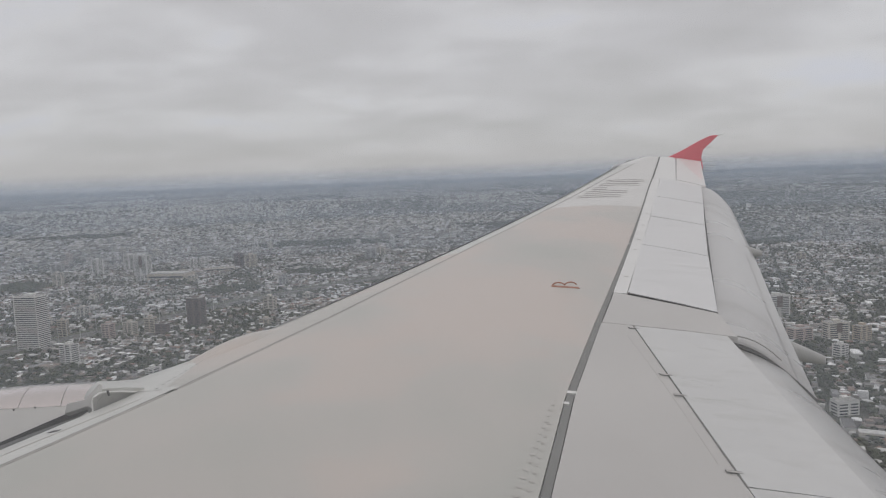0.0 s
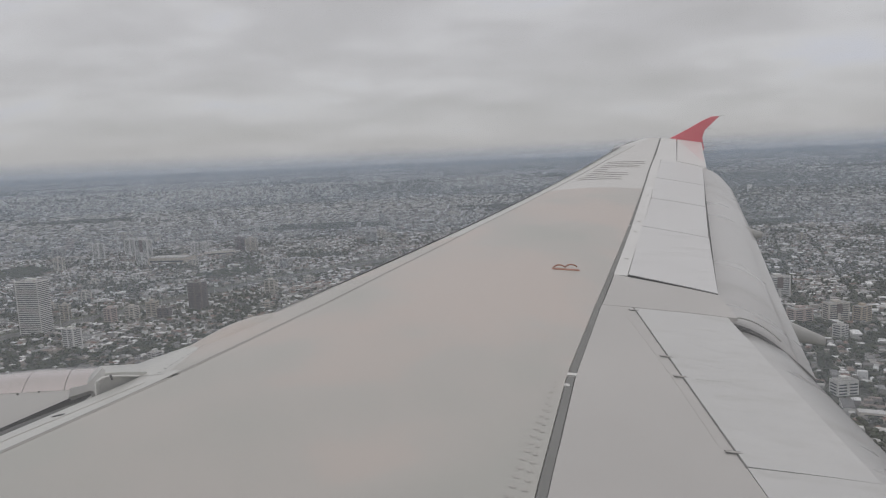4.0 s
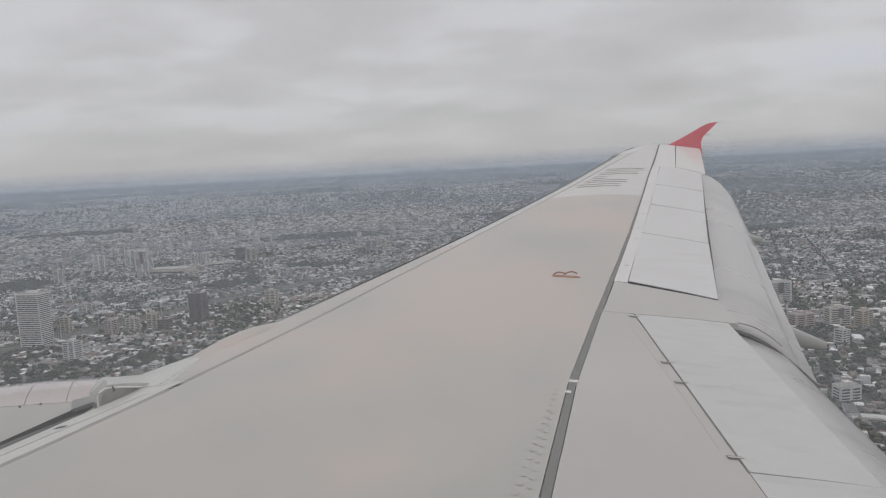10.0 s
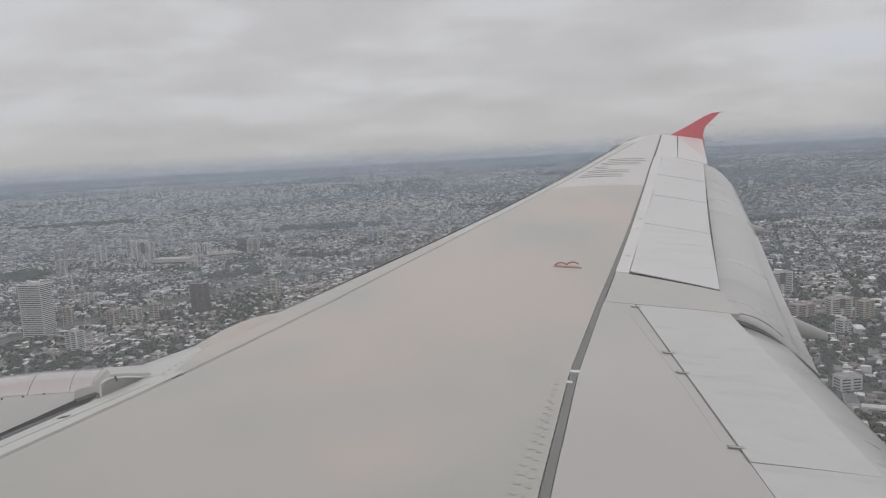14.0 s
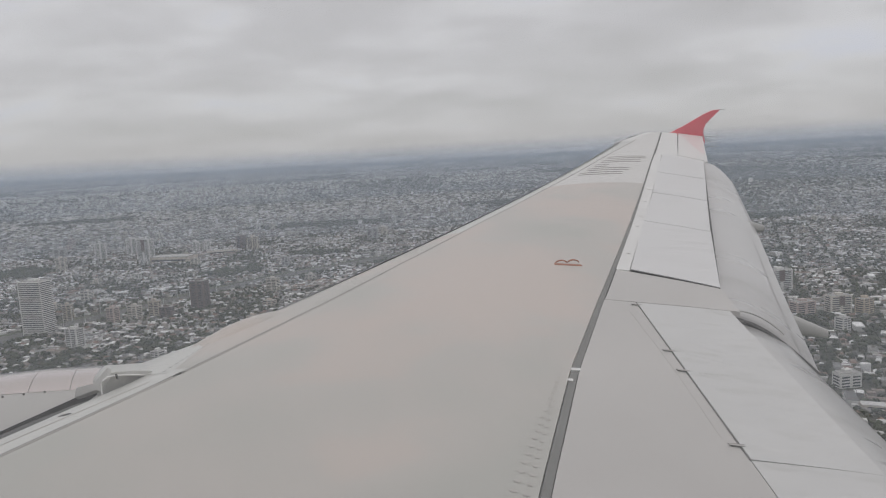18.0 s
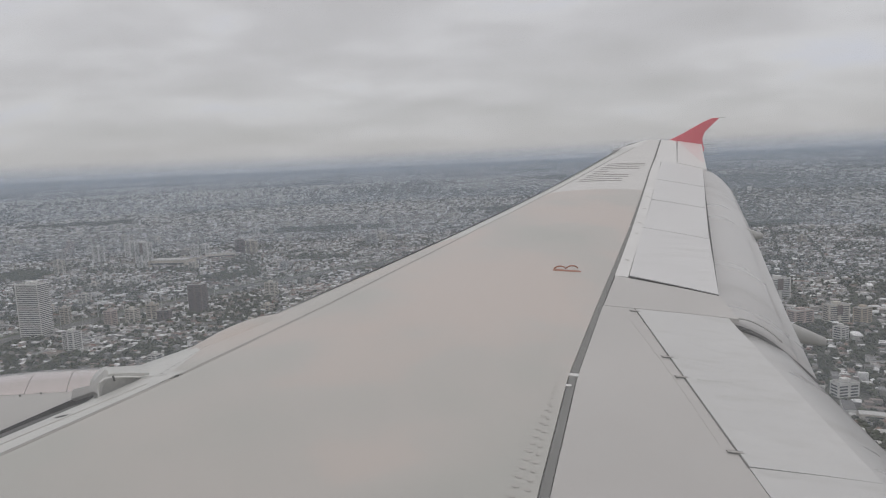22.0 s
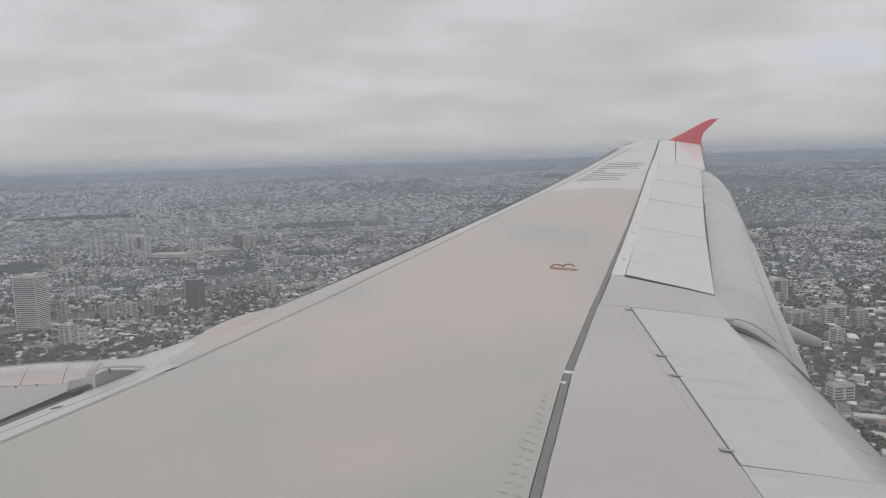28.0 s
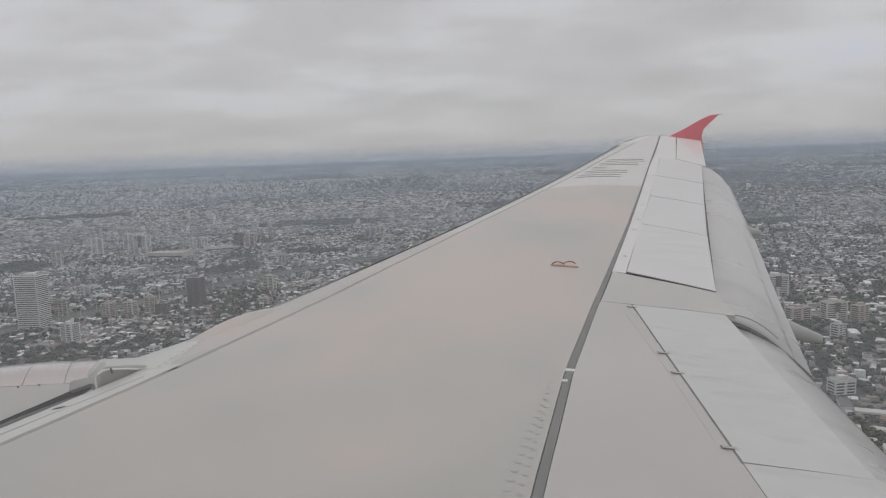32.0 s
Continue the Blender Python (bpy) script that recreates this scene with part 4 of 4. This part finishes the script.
hs = np.where(is_house)[0]
order = hs[np.argsort(dist[hs])]
near_view = [i for i in order if (lots[i][0] > 250 and dist[i] < 1500 and lots[i][0] / lots[i][1] > 0.40) or (lots[i][0] < -380 and lots[i][0] / lots[i][1] < -0.25)]
singles = set(near_view[:260])
fv, ff, fm, nv = [], [], [], 0
for i in order:
    x, y = lots[i]
    w, d, h = rng.uniform(4.8, 11.5), rng.uniform(4.2, 7), rng.choice([3.0, 3.4, 5.4, 6.2, 8.5], p=[.42, .3, .16, .09, .03])
    kind = int(rng.choice([0, 1, 2], p=[.6, .22, .18]))
    if rng.random() < 0.025:
        w, d, h, kind = w * 2.6, d * 1.8, 6.5, 0
    turn = GRID + rng.choice([0, 90], p=[0.68, 0.32]) + rng.uniform(-4, 4)
    wall, roof = house_shape(w, d, h, kind, rng.uniform(0, 0.4))
    if i in singles:
        b = thing("house", ("flat-roofed pale house" if kind == 0 else "pitched-roof house") + " in a garden suburb", "house", spot(x, y, turn), "suburban houses")
        part("wall", wall, TINTS[int(rng.choice([0, 1, 2, 3], p=[.5, .2, .15, .15]))], b)
        part("roof", roof, [ROOF_FLAT, ROOF_DARK, ROOF_TILE][int(rng.choice([0, 1, 2], p=[.7, .25, .05] if kind == 0 else [.1, .35, .55]))], b)
        part("window_band", box(-w * 0.3, w * 0.3, -d / 2 - 0.06, -d / 2 + 0.05, 1.0, 2.3), GLASS, b)
        if h > 5:
            part("window_band", box(-w * 0.3, w * 0.3, -d / 2 - 0.06, -d / 2 + 0.05, 3.9, 5.1), GLASS, b)
        continue
    c, s = math.cos(radians(turn)), math.sin(radians(turn))
    pieces = [wall, roof]
    if dist[i] < 1900 and rng.random() < 0.6:       # a lower wing or shed against the house
        ox, oy = rng.choice([-1, 1]) * w * 0.42, rng.choice([-1, 1]) * d * 0.72
        for v, f in house_shape(rng.uniform(2.5, 5.5), rng.uniform(2.5, 5), h * rng.uniform(0.55, 0.9), 0, 0.0):
            pieces.append(([(p[0] + ox, p[1] + oy, p[2]) for p in v], f))
    for mi, (v, f) in enumerate(pieces):
        fv += [(x + p[0] * c - p[1] * s, y + p[0] * s + p[1] * c, p[2]) for p in v]
        ff += [tuple(k + nv for k in q) for q in f]
        fm += [mi % 2] * len(f)
        nv += len(v)
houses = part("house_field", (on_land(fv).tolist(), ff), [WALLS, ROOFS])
houses.data.polygons.foreach_set("material_index", fm)
tagged(houses, "thousands of small pale suburban houses with mixed roofs", "houses", kind="stuff")

# far quarters
N = 58000
fd = np.exp(np.concatenate([rng.uniform(math.log(2680), math.log(30000), N - 24000), rng.uniform(math.log(9000), math.log(42000), 14000), rng.uniform(math.log(2680), math.log(5600), 10000)]))
fa = np.radians(rng.uniform(-40, 40, N))
fx, fy = fd * np.sin(fa), fd * np.cos(fa)
den = np.array([noise.noise((x / 1500, y / 2600, 9)) for x, y in zip(fx, fy)])
core = np.exp(-(((fx + 2300) / 2100) ** 2 + ((fy - 7600) / 1700) ** 2)) + 0.5 * np.exp(-(((fx + 4200) / 3000) ** 2 + ((fy - 11000) / 4000) ** 2))
keep = (1.7 * den + rng.uniform(-0.45, 0.55, N) + core > -0.25 * np.clip((5200 - fd) / 2400, 0, 1)) & ~in_park(np.stack([fx, fy], 1))
fv, ff, fm, nv = [], [], [], 0
for x, y, d, c in zip(fx[keep], fy[keep], fd[keep], core[keep]):
    g = (d / 2700) ** (0.5 if d < 6000 else 0.72 if d < 13000 else 0.86)
    w, l = rng.uniform(7, 20) * g, rng.uniform(4, 7) * g
    h = rng.uniform(2.5, 6.0)
    u = rng.random()
    tall = c > 0.15 and u < 0.42 * c
    if tall:
        h, w, l = rng.uniform(10, 30), rng.uniform(9, 17), rng.uniform(9, 14)
    elif u > 0.99:
        h = rng.uniform(10, 26)
    elif u > 0.935:
        w *= 3
    pale = d > 3600 and rng.random() < 0.4         # pale and scaled with distance, to show from the camera through the haze
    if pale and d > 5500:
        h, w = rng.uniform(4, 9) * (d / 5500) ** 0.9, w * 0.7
    t = radians(GRID + 90 * (rng.random() < 0.5))
    cc, ss = math.cos(t), math.sin(t)
    wall, roof = house_shape(w, l, h, 0, 0.0)
    for mi, (v, f) in enumerate((wall, roof)):
        fv += [(x + p[0] * cc - p[1] * ss, y + p[0] * ss + p[1] * cc, p[2]) for p in v]
        ff += [tuple(k + nv for k in q) for q in f]
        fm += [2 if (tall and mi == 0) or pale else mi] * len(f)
        nv += len(v)
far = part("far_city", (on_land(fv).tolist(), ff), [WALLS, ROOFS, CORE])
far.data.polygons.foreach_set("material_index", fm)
tagged(far, "dense pale far city quarters towards the horizon", "city", kind="stuff")

# ---- trees ----
bm = bmesh.new()
bmesh.ops.create_icosphere(bm, subdivisions=1, radius=1)
ICO = np.array([v.co for v in bm.verts])
ICOF = np.array([[v.index for v in f.verts] for f in bm.faces])
bm.free()
bm = bmesh.new()
bmesh.ops.create_icosphere(bm, subdivisions=2, radius=1)
ICO2 = np.array([v.co for v in bm.verts])
ICO2F = np.array([[v.index for v in f.verts] for f in bm.faces])
bm.free()


def clumps(centres, sizes, shape=None):
    """Many uneven leaf clumps in one mesh."""
    base, tris = (ICO, ICOF) if shape is None else shape
    n = len(centres)
    jitter = rng.uniform(0.62, 1.3, (n, len(base), 1))
    squash = np.stack([np.ones(n), rng.uniform(0.8, 1.2, n), rng.uniform(0.65, 0.95, n)], 1)[:, None, :]
    v = centres[:, None, :] + base[None] * jitter * squash * np.asarray(sizes)[:, None, None]
    f = tris[None] + (np.arange(n) * len(base))[:, None, None]
    return v.reshape(-1, 3), f.reshape(-1, 3)


ts = np.where(is_tree)[0]
ts = ts[np.argsort(dist[ts])]
near_trees = [i for i in ts if (lots[i][0] > 250 and lots[i][0] / lots[i][1] > 0.42) or (lots[i][0] < -380 and lots[i][0] / lots[i][1] < -0.25)][:110]
lone = set(near_trees)
cs, zs = [], []
for i in ts:
    if i in lone:
        continue
    x, y = lots[i]
    size = rng.uniform(2.4, 5.0) * (1.2 if park[i] else 1)
    for k in range(5 if dist[i] < 1100 else 2 if dist[i] < 1700 else 1):
        cs.append((x + rng.normal(0, size * 0.55), y + rng.normal(0, size * 0.55), size * rng.uniform(0.6, 1.35)))
        zs.append(size * rng.uniform(0.45, 0.85))
v, f = clumps(np.array(cs), zs)
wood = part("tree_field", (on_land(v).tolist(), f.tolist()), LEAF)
tagged(wood, "dark green garden and street trees between the houses", "trees", kind="stuff")

N = 36000
fd = np.exp(rng.uniform(math.log(2650), math.log(26000), N))
fa = np.radians(rng.uniform(-40, 40, N))
pt = np.stack([fd * np.sin(fa), fd * np.cos(fa)], 1)
den = np.array([noise.noise((x / 1500, y / 2600, 9)) for x, y in pt])
keep = (den + rng.uniform(-0.6, 0.5, N) < 0.08) | in_park(pt)
pt, fd = pt[keep], fd[keep]
size = rng.uniform(4, 7.5, len(pt)) * (fd / 2650) ** 0.55
v, f = clumps(np.c_[pt, size * 0.5], size)
v[:, 2] *= 0.7
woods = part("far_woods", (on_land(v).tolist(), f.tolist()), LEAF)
tagged(woods, "far dark woods and parks", "woods", kind="stuff")
pk = []
for x, y, a, b in PARKS:
    n = int(a * b * math.pi / 130)
    q = np.stack([x + a * rng.uniform(-1.1, 1.1, n), y + b * rng.uniform(-1.1, 1.1, n)], 1)
    q = q[in_park(q)]
    q = q[(road_gap(q) > 34) & (np.min(np.hypot(q[:, None, 0] - MIDXY[None, :, 0], q[:, None, 1] - MIDXY[None, :, 1]), axis=1) > 22)]
    pk.append(q)
pk = np.concatenate(pk)
v, f = clumps(np.c_[pk, rng.uniform(3, 6, len(pk))], rng.uniform(4.5, 7.5, len(pk)))
grove = part("park_trees", (on_land(v).tolist(), f.tolist()), LEAF)
tagged(grove, "dense dark green park woodland", "woods", kind="stuff")

for i in near_trees:
    x, y = lots[i]
    size = rng.uniform(3.0, 5.2)
    t = thing("tree", "dark green broadleaf tree in a suburban garden", "tree", spot(x, y, rng.uniform(0, 360)), "garden trees")
    part("trunk", tube([(0, 0, -0.4), (0.1, 0, size * 0.5), (0.2, 0.1, size)], [0.35, 0.27, 0.12], 6), BARK, t)
    for k in range(3):
        a = k * 2.1 + rng.uniform(0, 1)
        part("limb", tube([(0.1, 0, size * 0.55), (size * 0.5 * math.cos(a), size * 0.5 * math.sin(a), size * 1.05)], [0.16, 0.06], 5), BARK, t)
    n = 26
    c = np.stack([rng.normal(0, size * 0.42, n), rng.normal(0, size * 0.42, n), size * rng.uniform(0.75, 1.7, n)], 1)
    v, f = clumps(c, size * rng.uniform(0.2, 0.42, n))
    part("crown", (v.tolist(), f.tolist()), LEAF, t)

# tall lamp masts along the motorway
d = np.gradient(LINE, axis=0)
for n, i in enumerate(range(14, 80, 6)):
    for s in (-20, 20):
        q = d[i] / np.linalg.norm(d[i])
        x, y = LINE[i][0] - q[1] * s, LINE[i][1] + q[0] * s
        m = thing("lamp_mast", "tall pale steel motorway lamp mast", "lamp mast", spot(x, y), "motorway lamp masts")
        part("pole", tube([(0, 0, -1), (0, 0, 24)], [0.55, 0.3], 8), STEEL, m)
        part("lamp_head", box(-2.0, 2.0, -1.0, 1.0, 23.6, 24.6), STEEL, m)

# haze over the city, imitated by faint blue-tinted sheets in rings round the camera
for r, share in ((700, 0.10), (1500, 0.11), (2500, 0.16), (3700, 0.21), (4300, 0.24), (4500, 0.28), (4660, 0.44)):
    n = 96
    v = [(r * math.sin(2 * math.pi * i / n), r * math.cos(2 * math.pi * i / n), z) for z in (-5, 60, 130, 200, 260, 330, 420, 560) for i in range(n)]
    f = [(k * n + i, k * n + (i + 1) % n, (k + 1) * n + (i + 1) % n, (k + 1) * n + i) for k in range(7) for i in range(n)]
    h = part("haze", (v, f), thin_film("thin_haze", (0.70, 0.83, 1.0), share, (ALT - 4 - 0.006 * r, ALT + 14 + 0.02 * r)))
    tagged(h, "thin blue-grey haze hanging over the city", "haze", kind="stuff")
